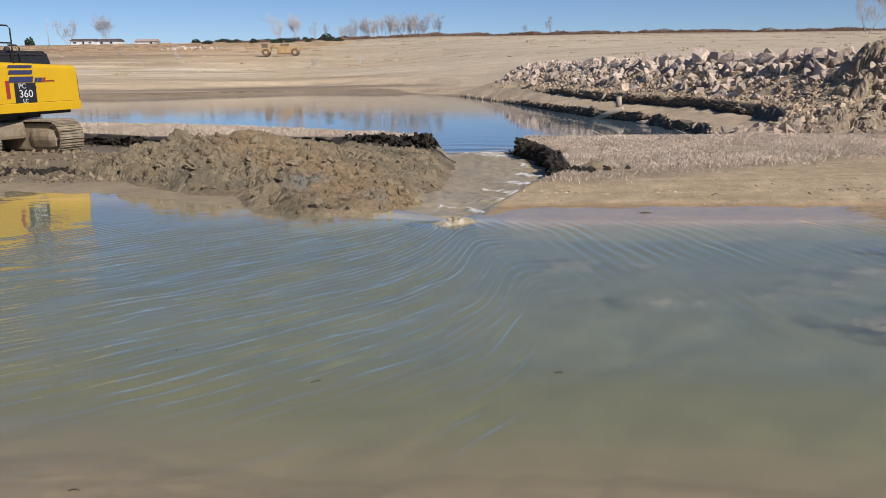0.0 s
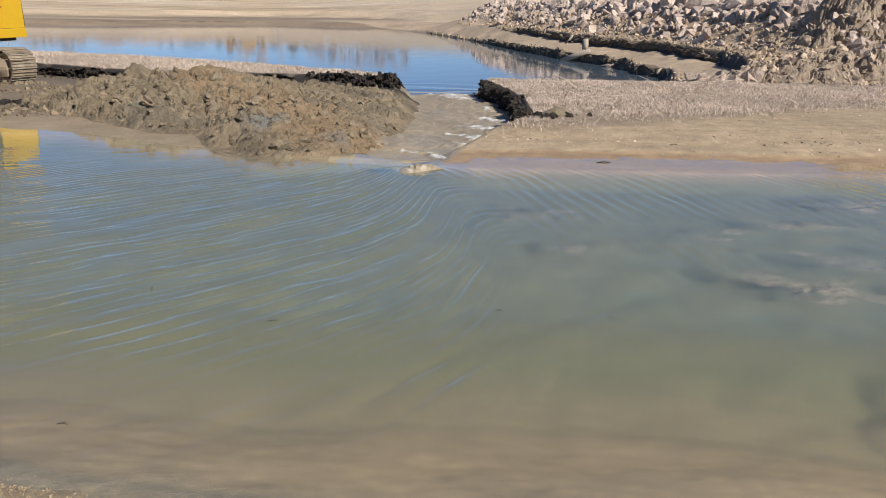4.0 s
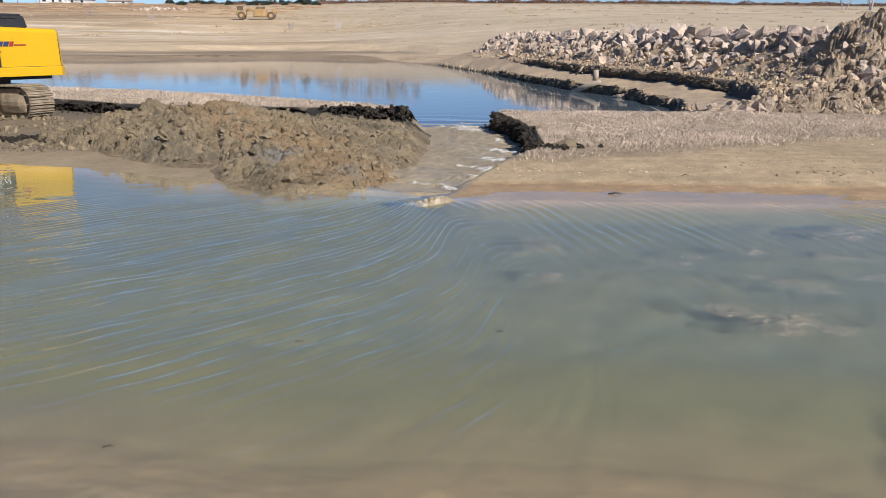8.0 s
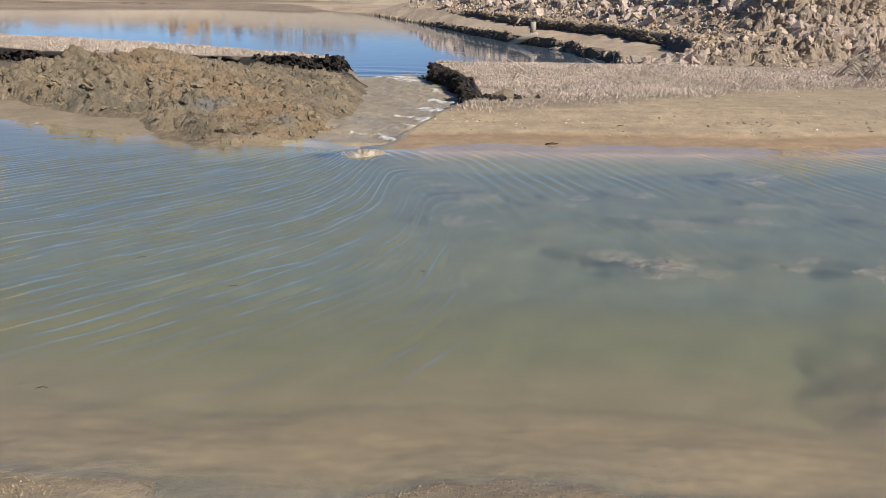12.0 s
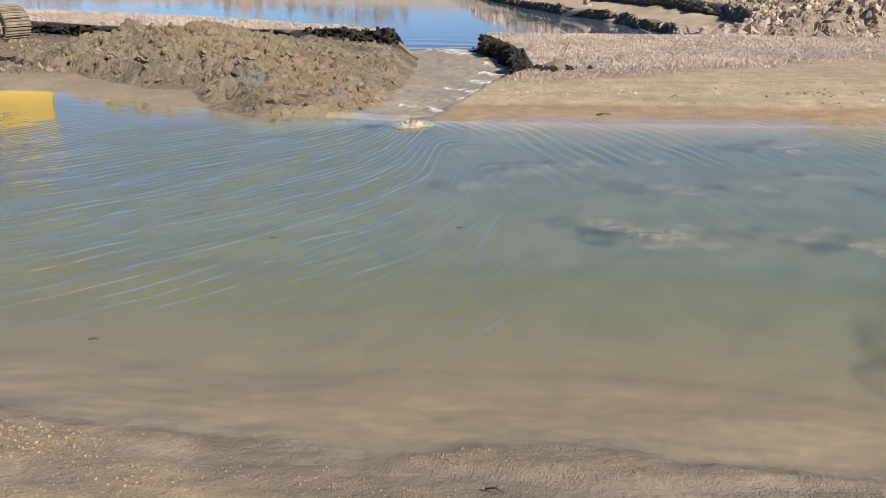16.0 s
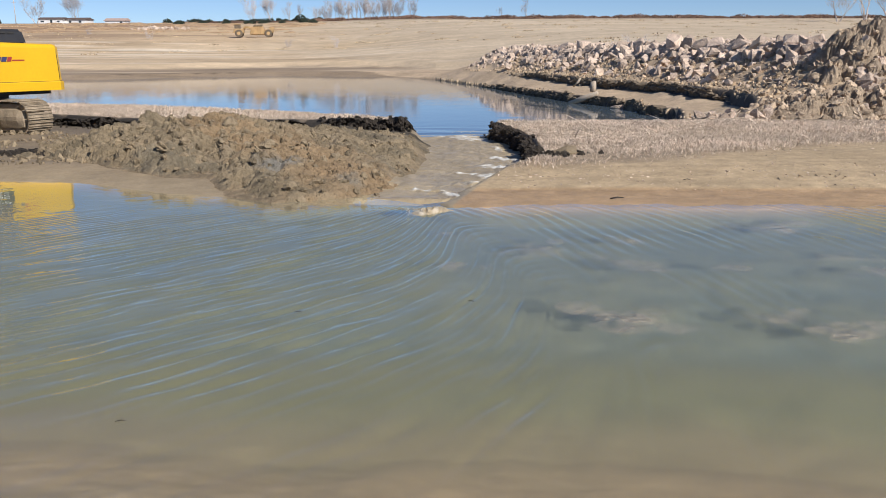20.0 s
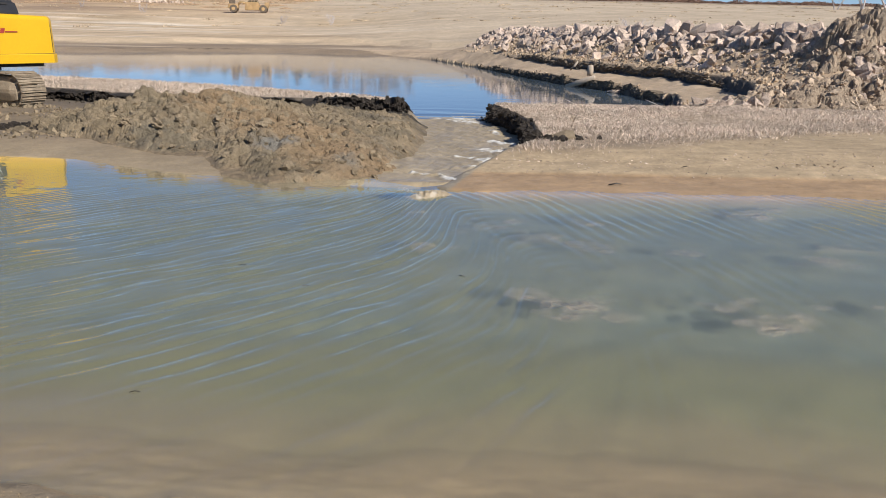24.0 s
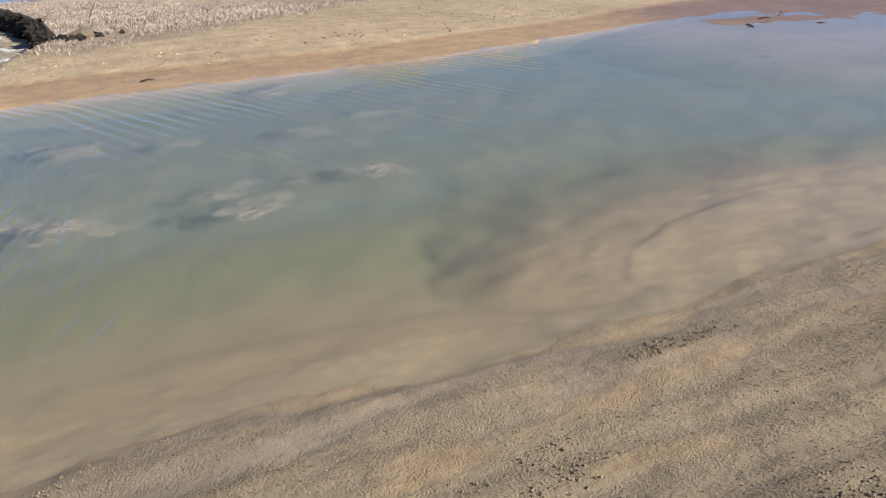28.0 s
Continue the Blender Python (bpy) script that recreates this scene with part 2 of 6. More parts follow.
def box_mesh(name, size, mat, bevel=0.0, at=(0, 0, 0)):
    bm = bmesh.new()
    bmesh.ops.create_cube(bm, size=1, matrix=Matrix.Translation(at) @ Matrix.Diagonal((*size, 1)))
    if bevel:
        bmesh.ops.bevel(bm, geom=bm.edges[:], offset=bevel, segments=2, affect="EDGES", profile=0.6)
    return bm_mesh(name, bm, mat)


def tube(points, radii, sides=6):
    """Verts and faces of a tube along points."""
    verts, faces = [], []
    pts = [Vector(p) for p in points]
    for i, p in enumerate(pts):
        d = (pts[min(i + 1, len(pts) - 1)] - pts[max(i - 1, 0)]).normalized()
        a = d.orthogonal().normalized()
        b = d.cross(a)
        for k in range(sides):
            w = 2 * math.pi * k / sides
            verts.append(p + (a * math.cos(w) + b * math.sin(w)) * radii[i])
    for i in range(len(pts) - 1):
        for k in range(sides):
            k2 = (k + 1) % sides
            faces.append((i * sides + k, i * sides + k2, (i + 1) * sides + k2, (i + 1) * sides + k))
    faces.append(tuple(range(sides))[::-1])
    faces.append(tuple(range((len(pts) - 1) * sides, len(pts) * sides)))
    return verts, faces


def tubes_mesh(name, runs, mat, sides=6, shade=True):
    vs, fs = [], []
    for pts, radii in runs:
        v, q = tube(pts, radii, sides)
        fs += [tuple(i + len(vs) for i in face) for face in q]
        vs += v
    return mesh_of(name, vs, fs, mat, shade)


def hull(rng, n=14, squash=(1, 1, 1), boxy=0.6):
    """An angular stone: verts and triangles of the hull of scattered points, about 1 across."""
    bm = bmesh.new()
    for _ in range(n):
        v = Vector([rng.gauss(0, 1) for _ in range(3)]).normalized()
        m = max(abs(c) for c in v)
        v = v.lerp(v / m, boxy) * rng.uniform(0.4, 0.55)
        bm.verts.new([c * s for c, s in zip(v, squash)])
    bmesh.ops.convex_hull(bm, input=bm.verts[:])
    loose = [v for v in bm.verts if not v.link_faces]
    bmesh.ops.delete(bm, geom=loose, context="VERTS")
    bm.verts.index_update()
    vs = np.array([v.co[:] for v in bm.verts])
    fs = [tuple(v.index for v in face.verts) for face in bm.faces]
    bm.free()
    return vs, fs


def block(rng, size):
    """A quarried block: a skewed box with broken corners and edges."""
    bm = bmesh.new()
    for sx in (-1, 1):
        for sy in (-1, 1):
            for sz in (-1, 1):
                c = Vector((sx, sy, sz)) * 0.5 + Vector([rng.uniform(-0.30, 0.12) * k for k in (sx, sy, sz)])
                for axis in range(3):
                    e = c.copy()
                    e[axis] *= rng.uniform(0.35, 0.95)
                    bm.verts.new([a * b for a, b in zip(e, size)])
    bmesh.ops.convex_hull(bm, input=bm.verts[:])
    bmesh.ops.delete(bm, geom=[v for v in bm.verts if not v.link_faces], context="VERTS")
    bm.verts.index_update()
    vs = np.array([v.co[:] for v in bm.verts])
    fs = [tuple(v.index for v in face.verts) for face in bm.faces]
    bm.free()
    return vs, fs


def turn(rng, tilt=1.0):
    return np.array(Euler((rng.uniform(-tilt, tilt), rng.uniform(-tilt, tilt), rng.uniform(0, 6.283))).to_matrix())


def scatter_mesh(name, kinds, places, mat, rng, tilt=3.1):
    """One mesh of many pieces; places: x, y, z, size."""
    vs, fs, k = [], [], 0
    for x, y, z, s in places:
        v, q = kinds[rng.randrange(len(kinds))]
        w = v @ turn(rng, tilt).T * s + np.array((x, y, z))
        vs.append(w)
        fs += [tuple(i + k for i in face) for face in q]
        k += len(v)
    return mesh_of(name, np.vstack(vs), fs, mat)


def tint_mesh(me, rgb, wet):
    a = me.color_attributes.new("tint", "FLOAT_COLOR", "POINT")
    a.data.foreach_set("color", np.column_stack([rgb, wet]).astype(np.float32).ravel())


# ---- the lie of the land ----
def shore_north(x):
    return np.interp(x, [-40, -14, -8.1, -6.6, -5.4, -4.5, -3.5, -2.7, -2.0, -1.2, -0.6, 0.1, 0.6, 6.7, 9.0, 11.5, 13.3, 16, 22, 40],
                     [21, 16.6, 14.9, 14.6, 13.9, 13.4, 13.1, 12.6, 12.9, 13.3, 13.5, 12.5, 12.2, 12.0, 12.3, 12.6, 12.9, 13.3, 12.6, 10])


def shore_south(x):
    return np.interp(x, [-40, -12, -2.3, -0.8, 0.9, 1.8, 3.1, 4.2, 5.8, 9, 20, 40], [9, 4.9, 3.75, 3.6, 3.45, 3.4, 3.1, 3.0, 3.0, 2.4, 2.0, 3])


def berm_edge(x):
    return np.interp(x, [-60, -14.5, -12, -9.5, -7.3, -5.1, -3.2, -1.2, 0, 1.2, 3.6, 7, 13], [43, 32.4, 31.5, 30.1, 29.0, 27.6, 26.3, 24.9, 24.4, 24.2, 24.5, 24.4, 24.1])


def trench_line(x):
    return np.interp(x, [-60, -14, -13, -9.7, -6.5, -3, -1.2], [36, 27.5, 26.8, 24.9, 24.2, 24.0, 23.8])


def reed_near(x):
    return np.interp(x, [1.2, 2.0, 3.0, 4.5, 6, 8, 11, 16], [15.3, 15.2, 15.4, 15.9, 16.8, 17.7, 18.8, 19.5])


def dam_shore(y):
    return np.interp(y, [20, 25, 35, 37, 42, 48, 69, 86, 95, 130, 200], [7.4, 7.7, 9.8, 9.3, 9.0, 7.1, 3.1, -0.8, -5.4, -25, -60])


def far_shore(x):
    return np.interp(x, [-300, -80, -39, -31, -20, -5.4, -0.8, 10], [70, 80, 87.4, 95, 102, 95, 86, 84])


def cut_left(y):
    return np.interp(y, [11.5, 12.4, 13.6, 14.6, 16.6, 18, 20, 22, 24, 27], [-1.9, -1.6, -1.2, -1.05, -0.6, -0.4, -0.3, -0.5, -0.7, -1.2])


def cut_right(y):
    return np.interp(y, [11.5, 12.3, 13.6, 14.9, 16.2, 17, 19.2, 21.3, 24, 27], [0.0, 0.08, 0.52, 1.1, 1.75, 1.98, 2.12, 1.9, 1.5, 1.6])


def stream_level(y):
    return np.interp(y, [11.8, 12.6, 13.4, 14.5, 16, 18, 22, 24.2, 24.9, 25.6, 30], [-0.01, -0.015, -0.04, -0.06, -0.08, -0.10, -0.12, -0.15, -0.24, -0.56, -0.56])


HUMPS = ((1.3, 9.9, 0.55, 0.3), (5.2, 9.4, 0.9, 0.22), (11.3, 8.6, 0.9, 0.3))


def hump_mask(x, y):
    """Ragged patches of pale silt just under the water."""
    out = np.zeros_like(x)
    for cx, cy, rx, ry in HUMPS:
        q = np.hypot((x - cx) / rx, (y - cy) / ry) + 1.7 * fbm(x * 3.2, y * 4.8, 5, 11)
        out = np.maximum(out, smooth(0.95, 0.25, q))
    return out


FAR_LEVEL = -0.5


def shelf_drop(d):
    return 0.025 * smooth(0.0, 0.08, d) + 0.53 * smooth(0.0, 2.2, d)


def silt_steps(x, y):
    """Thin scarps that the falling water leaves in soft silt."""
    f = fbm(x * 0.9, (y + 0.12 * x) * 2.4, 5, 52)
    return sum(smooth(c, c + 0.03, f) for c in (-0.3, -0.12, 0.05, 0.22, 0.4)) / 5.0


def ground_z(x, y):
    x, y = np.broadcast_arrays(np.asarray(x, float), np.asarray(y, float))
    wob = 0.18 * fbm(x * 0.9, y * 0.9, 3, 3)
    d = shore_south(x) - y + wob
    near = np.interp(d, [-10, -8, -6, -4.5, -3, -1.6, -0.9, -0.35, 0, 0.5, 1, 2, 3.5, 6, 40], [-1.3, -1.12, -0.92, -0.79, -0.60, -0.37, -0.23, -0.08, 0, 0.045, 0.1, 0.3, 0.74, 0.95, 1.1])
    shelf = -0.05 + 0.04 * fbm(x * 2, y * 2, 3, 8) - shelf_drop(np.hypot((x - 5.4) / 1.6, np.maximum(y - 3.3, 0)) + 0.12 * fbm(x * 1.2, y * 1.8, 2, 44) - 1.0)
    near = np.maximum(near, np.where(d < 0, shelf, -9))
    e = y - shore_north(x) + 0.5 * wob
    right = np.interp(e, [-6, -4, -2, -1, -0.35, 0, 1.35, 1.45, 3, 4.5, 60], [-0.9, -0.86, -0.76, -0.62, -0.34, -0.012, 0.055, 0.085, 0.24, 0.3, 0.34])
    left = np.interp(e, [-5, -3, -1.5, -0.5, 0, 0.6, 2, 4, 9, 60], [-1.3, -1.25, -1.0, -0.5, 0, 0.05, 0.1, 0.13, 0.06, 0.1])
    wl = np.where(e < 0, smooth(-1.5, -4.5, x), smooth(0.2, -0.6, x))
    berm = right * (1 - wl) + left * wl
    scarp = 0.30 * smooth(-0.1, 0.25, y - trench_line(x) + 0.25 * fbm(x * 2.2, y * 2.2, 3, 5)) * wl
    berm = berm + scarp
    z = np.maximum(near, berm)
    # low silt humps on the pond floor
    z = np.where(z < -0.15, z + 0.05 * hump_mask(x, y), z)
    east = np.interp(x, [8, 11, 14, 20, 26, 60], [-0.9, -0.3, -0.06, -0.02, 0.35, 0.8]) + 0.05 * fbm(x * 0.8, y * 1.1, 3, 9) + 0.05 * smooth(9.8, 11.5, y) * smooth(10.5, 12.5, x)
    z = np.where(y < 14, np.maximum(z, np.where(z < 0.02, np.minimum(east + 0.5 * smooth(7.5, 4.5, y) * -1, 0.4), -9)), z)
    # the cut through the berm
    cl, cr = cut_left(y) + 0.12 * fbm(y * 1.3, x * 0.3, 2, 4), cut_right(y) + 0.1 * fbm(y * 2.0, x * 0.2, 3, 6)
    lip = np.interp(y, [12, 15.4, 16.3, 30], [0.55, 0.4, 0.16, 0.16])
    inside = smooth(cl - 0.55, cl + 0.25, x) * smooth(cr + 0.03, cr - lip, x) * smooth(12.2, 13.2, y)
    floor = np.minimum(stream_level(y) - 0.09, z)
    z = z * (1 - inside) + floor * inside
    # far pond, its shores, the dam and the fields
    q = y - berm_edge(x) + 0.35 * fbm(x * 0.8, y * 0.8, 3, 12)
    pond_bed = np.interp(q, [-0.25, 0.1, 0.35, 2], [9, 0.1, -0.6, -1.4])
    p = y - far_shore(x) + 2.0 * fbm(x * 0.06, y * 0.1, 3, 13)
    land = np.interp(p, [-6, -0.6, 0, 1.0, 3.5, 4.2, 20, 24, 26, 60, 85, 110, 200, 300, 345, 900, 4000],
                     [-1.4, -0.6, -0.5, -0.42, -0.35, -0.1, 0.1, 0.35, 0.75, 1.6, 2.6, 5.2, 10.4, 15.0, 15.4, 16.5, 18])
    s = (x - dam_shore(y)) * 0.97 + 0.3 * fbm(x * 0.3, y * 0.35, 4, 14)
    dam = np.interp(s, [-3, -0.1, 0, 0.15, 2.1, 2.3, 3.1, 4.8, 6.2, 8.2, 12, 20], [-1.4, -0.62, -0.5, -0.12, 0.28, 0.72, 0.9, 1.8, 2.35, 2.3, 1.2, 0.9])
    easy = np.interp(s, [-3, -0.6, 0.8, 3.1, 4.8, 6.2, 8.2, 12, 20], [-1.4, -0.62, 0.0, 0.9, 1.8, 2.35, 2.3, 1.2, 0.9])
    dam = dam + (easy - dam) * smooth(54, 68, y)
    dam = np.where(s > 0.15, 0.2 + (dam - 0.2) * smooth(25.0, 30.0, y), dam)
    dam = np.where(s > 0.1, dam + 0.12 * fbm(x * 0.9, y * 0.7, 3, 15), dam)
    fade = smooth(94, 83, y)
    dam = dam * fade + land * (1 - fade)
    field = np.interp(y, [0, 40, 60, 100, 200, 300, 400, 900, 4000], [0.9, 1.0, 1.6, 3.2, 8.0, 13.0, 17.2, 18.3, 20])
    field = field + np.interp(y, [80, 200, 600], [0, 0.35, 1.0]) * fbm(x * 0.012, y * 0.02, 3, 16)
    wr = smooth(7, 16, s) * smooth(-4, 24, x - 0.06 * (y - 60))
    right_side = field * wr + dam * (1 - wr)
    back = np.where(s > 0, right_side, np.maximum(land, -1.4))
    mix = smooth(100, 160, y)
    back = back * (1 - mix) + mix * (land * (1 - smooth(-30, 60, x + 0.25 * (y - 100))) + field * smooth(-30, 60, x + 0.25 * (y - 100)))
    beyond = np.where(s > -0.3, np.maximum(pond_bed * 0 - 9, back), back)
    out = np.where(q > 0.35, beyond, np.where(s < -0.3, np.minimum(z, pond_bed), z))
    out = np.where((q > 0.35) & (q < 2) & (s < -0.3), np.maximum(np.minimum(pond_bed, 0.2), back), out)
    rise = smooth(24, 90, np.abs(x)) * smooth(75, 40, y) * 1.2
    out = np.where((np.abs(x) > 24) & (out > -0.4), out + rise, out)
    bank = 0.03 * bank_crumbs(x, y) + 0.006 * np.abs(fbm(x * 7, y * 8, 3, 38))
    out = out + np.where(y < 6, bank * smooth(-0.12, 0.02, out) + 0.034 * (silt_steps(x, y) - 0.5) * smooth(-0.3, -0.1, out) * smooth(0.06, 0.0, out), 0)
    return out + 0.012 * fbm(x * 3, y * 3, 3, 20)


def bank_crumbs(x, y):
    """Bands of crumbled earth that run along the near shore."""
    return fbm(x * 0.9, (y + 0.12 * x) * 5.0, 4, 36)


def bank_pools(x, y):
    """Smooth silt left by puddles on the near bank."""
    q = np.hypot((x - 2.95) / 0.85, (y - 2.585 - 0.04 * (x - 2.9)) / 0.15) + 0.5 * fbm(x * 3, y * 6, 3, 37)
    return np.maximum(smooth(1.0, 0.55, q), smooth(0.3, 0.42, fbm(x * 0.8, (y + 0.12 * x) * 2.6, 3, 37)))


def ground_tint(x, y, z):
    """Base colour and wetness of the ground, by what lies there, with water murk and some shade painted in."""
    n1, n2 = fbm(x * 0.5, y * 0.5, 4, 30), fbm(x * 2.5, y * 2.5, 4, 31)
    col = np.tile(np.array((0.435, 0.325, 0.195)), (len(x), 1))
    wet = np.zeros(len(x))

    def put(mask, rgb, w=None):
        nonlocal col, wet
        mask = np.clip(mask, 0, 1)
        col = col * (1 - mask[:, None]) + np.array(rgb) * mask[:, None]
        if w is not None:
            wet = wet * (1 - mask) + w * mask
    sn = y - shore_north(x)
    near = smooth(8, 6, y)
    put(near, (0.325, 0.247, 0.147), 0.0)
    put(near * smooth(0.1, 0.5, n1 + 0.6 * n2), (0.29, 0.222, 0.134))
    put(near * smooth(0.055, 0.03, z + 0.03 * n2) * smooth(-0.01, 0.012, z), (0.275, 0.215, 0.142), 0.1)
    crumb = bank_crumbs(x, y)
    put(0.6 * near * smooth(0.05, 0.35, crumb) * smooth(0.0, 0.03, z), (0.215, 0.165, 0.102), 0.05)
    put(near * bank_pools(x, y) * smooth(0.03, 0.05, z), (0.37, 0.26, 0.142), 0.25)
    put(near * smooth(0.015, -0.01, z), (0.325, 0.235, 0.132), 0.0)
    put(smooth(7, 9, y) * smooth(0.075, 0.055, z) * (y < 20), (0.42, 0.28, 0.15), 0.6)
    # sand beach and straw-littered ground on the berm
    # ground darkened under the stubble for darker gaps between stalks
    put(smooth(-0.5, 0.6, y - reed_near(x) + 0.5 * n1) * (y > 12) * (y < 27) * (x > 1), (0.28, 0.213, 0.14))
    left = smooth(0.0, -1.0, x) * (y > 11) * (y < 32)
    put(left, (0.31, 0.235, 0.15), 0.2)
    put(left * smooth(0.12, 0.03, z), (0.37, 0.285, 0.175), 0.5)
    t = y - trench_line(x)
    put(left * smooth(-2.4, -1.6, t + 0.8 * n1) * smooth(0.5, 0.25, t), (0.030, 0.026, 0.022), 0.2)
    put(left * smooth(0.2, 0.5, t), (0.36, 0.285, 0.205), 0.0)
    ins = smooth(cut_left(y) - 0.6, cut_left(y) + 0.1, x) * smooth(cut_right(y) + 0.05, cut_right(y) - 0.02, x) * smooth(11.5, 12.3, y) * (y < 27)
    put(ins, (0.36, 0.295, 0.2), 0.5)
    pk = smooth(15.9, 16.3, y) * (y < 25) * smooth(cut_right(y) - 0.35, cut_right(y) - 0.22, x) * smooth(cut_right(y) + 0.14, cut_right(y) + 0.04, x) * smooth(-0.12, -0.05, z - stream_level(y))
    put(pk, (0.016, 0.014, 0.012), 0.2)
    mudz = smooth(-5.5, -7.5, x + n1) * smooth(16.2, 17.2, y + 0.6 * n1) * (y < 27)
    put(0.8 * mudz * (t < -0.2), (0.21, 0.165, 0.112), 0.2)
    # turbid water's murk painted on the floor by depth, deepest with reflected sky's blue
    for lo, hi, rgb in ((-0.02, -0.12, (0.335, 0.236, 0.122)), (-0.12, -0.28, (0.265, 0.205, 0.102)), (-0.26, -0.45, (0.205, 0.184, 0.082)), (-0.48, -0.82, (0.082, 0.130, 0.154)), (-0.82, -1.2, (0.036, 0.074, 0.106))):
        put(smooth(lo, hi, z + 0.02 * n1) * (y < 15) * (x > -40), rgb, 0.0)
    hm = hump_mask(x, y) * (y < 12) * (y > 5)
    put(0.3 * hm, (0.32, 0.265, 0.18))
    # shadow of each silt patch, painted dark on its side away from the sun
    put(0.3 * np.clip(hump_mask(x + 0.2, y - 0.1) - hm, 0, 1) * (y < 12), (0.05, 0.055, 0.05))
    marks = 0.4 * np.abs(fbm(x * 5.5 + 0.6 * n1, (y + 0.12 * x) * 15.0, 5, 51)) * smooth(-0.22, -0.08, z) * smooth(0.02, -0.02, z) * near
    col = col * (1 + 0.9 * (marks - 0.12 * (marks > 0)))[:, None]
    beach = (y > 11.5) * (y < 18) * (x > 0.5) * 1.0
    col = col * (1 + (beach * (0.16 * fbm(x * 5, y * 12, 3, 173) + 0.12 * fbm(x * 0.8, y * 5, 3, 174)))[:, None])
    # far shore: mud, then pale sand, then straw fields
    p = y - far_shore(x)
    far = (y > 60) * 1.0
    put(far * smooth(-4, 0, p), (0.30, 0.222, 0.142), 0.1)
    # shade of an undercut scarp, painted as a broken dark line
    put(far * smooth(0.6, 0.1, np.abs(p - 4 - 1.5 * fbm(x * 0.05, y * 0, 3, 53))) * smooth(-0.2, 0.1, fbm(x * 0.07, y * 0, 3, 54)), (0.13, 0.095, 0.06))
    put(far * smooth(5, 8, p) * smooth(-0.1, 0.2, fbm(x * 0.03, y * 0.15, 4, 55)), (0.45, 0.345, 0.23))
    put(far * smooth(17, 24, p + 3 * n1), (0.60, 0.455, 0.29), 0.0)
    put(far * smooth(24, 30, p) * smooth(0.0, 0.35, fbm(x * 0.025, y * 0.20, 4, 33)), (0.47, 0.345, 0.21))
    put(far * smooth(26, 34, p) * smooth(0.25, 0.4, fbm(x * 0.02 + 7, y * 0.24, 4, 39)), (0.74, 0.62, 0.46))
    # further scarps drawn as dark lines only; the mesh has no steps here
    for pos, wd in ((33, 0.7), (41, 0.5), (58, 0.8), (74, 0.7)):
        put(0.7 * far * smooth(wd, 0.2, np.abs(p - pos - 4 * fbm(x * 0.03, y * 0 + pos, 3, 40))) * smooth(-0.15, 0.15, fbm(x * 0.05, y * 0 + pos, 3, 42)), (0.22, 0.17, 0.115))
    put(0.7 * far * smooth(1.0, 0.4, np.hypot((x - 5) / 45, (y - 185) / 28) + 0.4 * fbm(x * 0.05, y * 0.08, 3, 176)), (0.56, 0.38, 0.18))
    put(far * smooth(95, 125, p), (0.58, 0.42, 0.25))
    put(far * smooth(95, 125, p) * smooth(0.0, 0.4, fbm(x * 0.02, y * 0.07, 4, 34)), (0.37, 0.255, 0.155))
    put(0.85 * smooth(-60, -100, x) * smooth(215, 245, y) * smooth(-0.5, 0.05, fbm(x * 0.03, y * 0.05, 4, 59)), (0.35, 0.215, 0.12))
    s = x - dam_shore(y)
    dm = (y > 25) * (y < 105) * 1.0
    put(dm * smooth(-0.2, 0.3, s) * smooth(11, 8, s), (0.53, 0.395, 0.255), 0.0)
    put(dm * smooth(3.0, 4.0, s) * smooth(11, 8, s) * smooth(-0.1, 0.3, n2), (0.44, 0.32, 0.205))
    # near-black strips along the two dam ledges paint in the shade below them
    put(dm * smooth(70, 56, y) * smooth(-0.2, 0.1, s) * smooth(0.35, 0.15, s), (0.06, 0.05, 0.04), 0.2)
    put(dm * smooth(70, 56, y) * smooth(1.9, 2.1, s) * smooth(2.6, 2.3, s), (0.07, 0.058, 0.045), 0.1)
    rf = smooth(9, 13, s) * smooth(-40, 30, x + 0.25 * (y - 100)) * (y > 28)
    put(rf, (0.53, 0.42, 0.285), 0.0)
    put(rf * smooth(0.0, 0.5, fbm(x * 0.04, y * 0.05, 4, 35)), (0.60, 0.48, 0.33))
    put(smooth(8, 11, x) * (y > 12.2) * smooth(0.4, -0.6, y - reed_near(x) + 0.5 * n1) * smooth(0.05, 0.1, z), (0.41, 0.31, 0.19), 0.0)
    put(smooth(12, 15, x) * (y < 15) * (y > 6) * smooth(-0.12, -0.03, z) * smooth(0.12, 0.05, z), (0.27, 0.17, 0.12), 0.7)
    put(smooth(345, 385, y), (0.33, 0.25, 0.17), 0.0)
    far_n = np.where(y > 60, 0.22 * fbm(x * 0.06, y * 0.22, 5, 46), 0)
    return np.clip(col * (1 + 0.10 * n2[:, None] + far_n[:, None]), 0.005, 0.85), wet


def graded(lo, hi, step, end_lo, end_hi, grow=1.06, fine=None):
    mid = list(np.arange(lo, hi, step))
    if fine:
        a, b, small = fine
        mid = [v for v in mid if v < a - 1e-6] + list(np.arange(a, b, small)) + [v for v in mid if v >= b - 1e-6]
    up, w = [], step
    v = hi
    while v < end_hi:
        up.append(v)
        w *= grow
        v += w
    down, w, v = [], step, lo
    while v > end_lo:
        w *= max(grow, 1.05)
        v -= w
        down.append(v)
    return np.array(down[::-1] + mid + up)


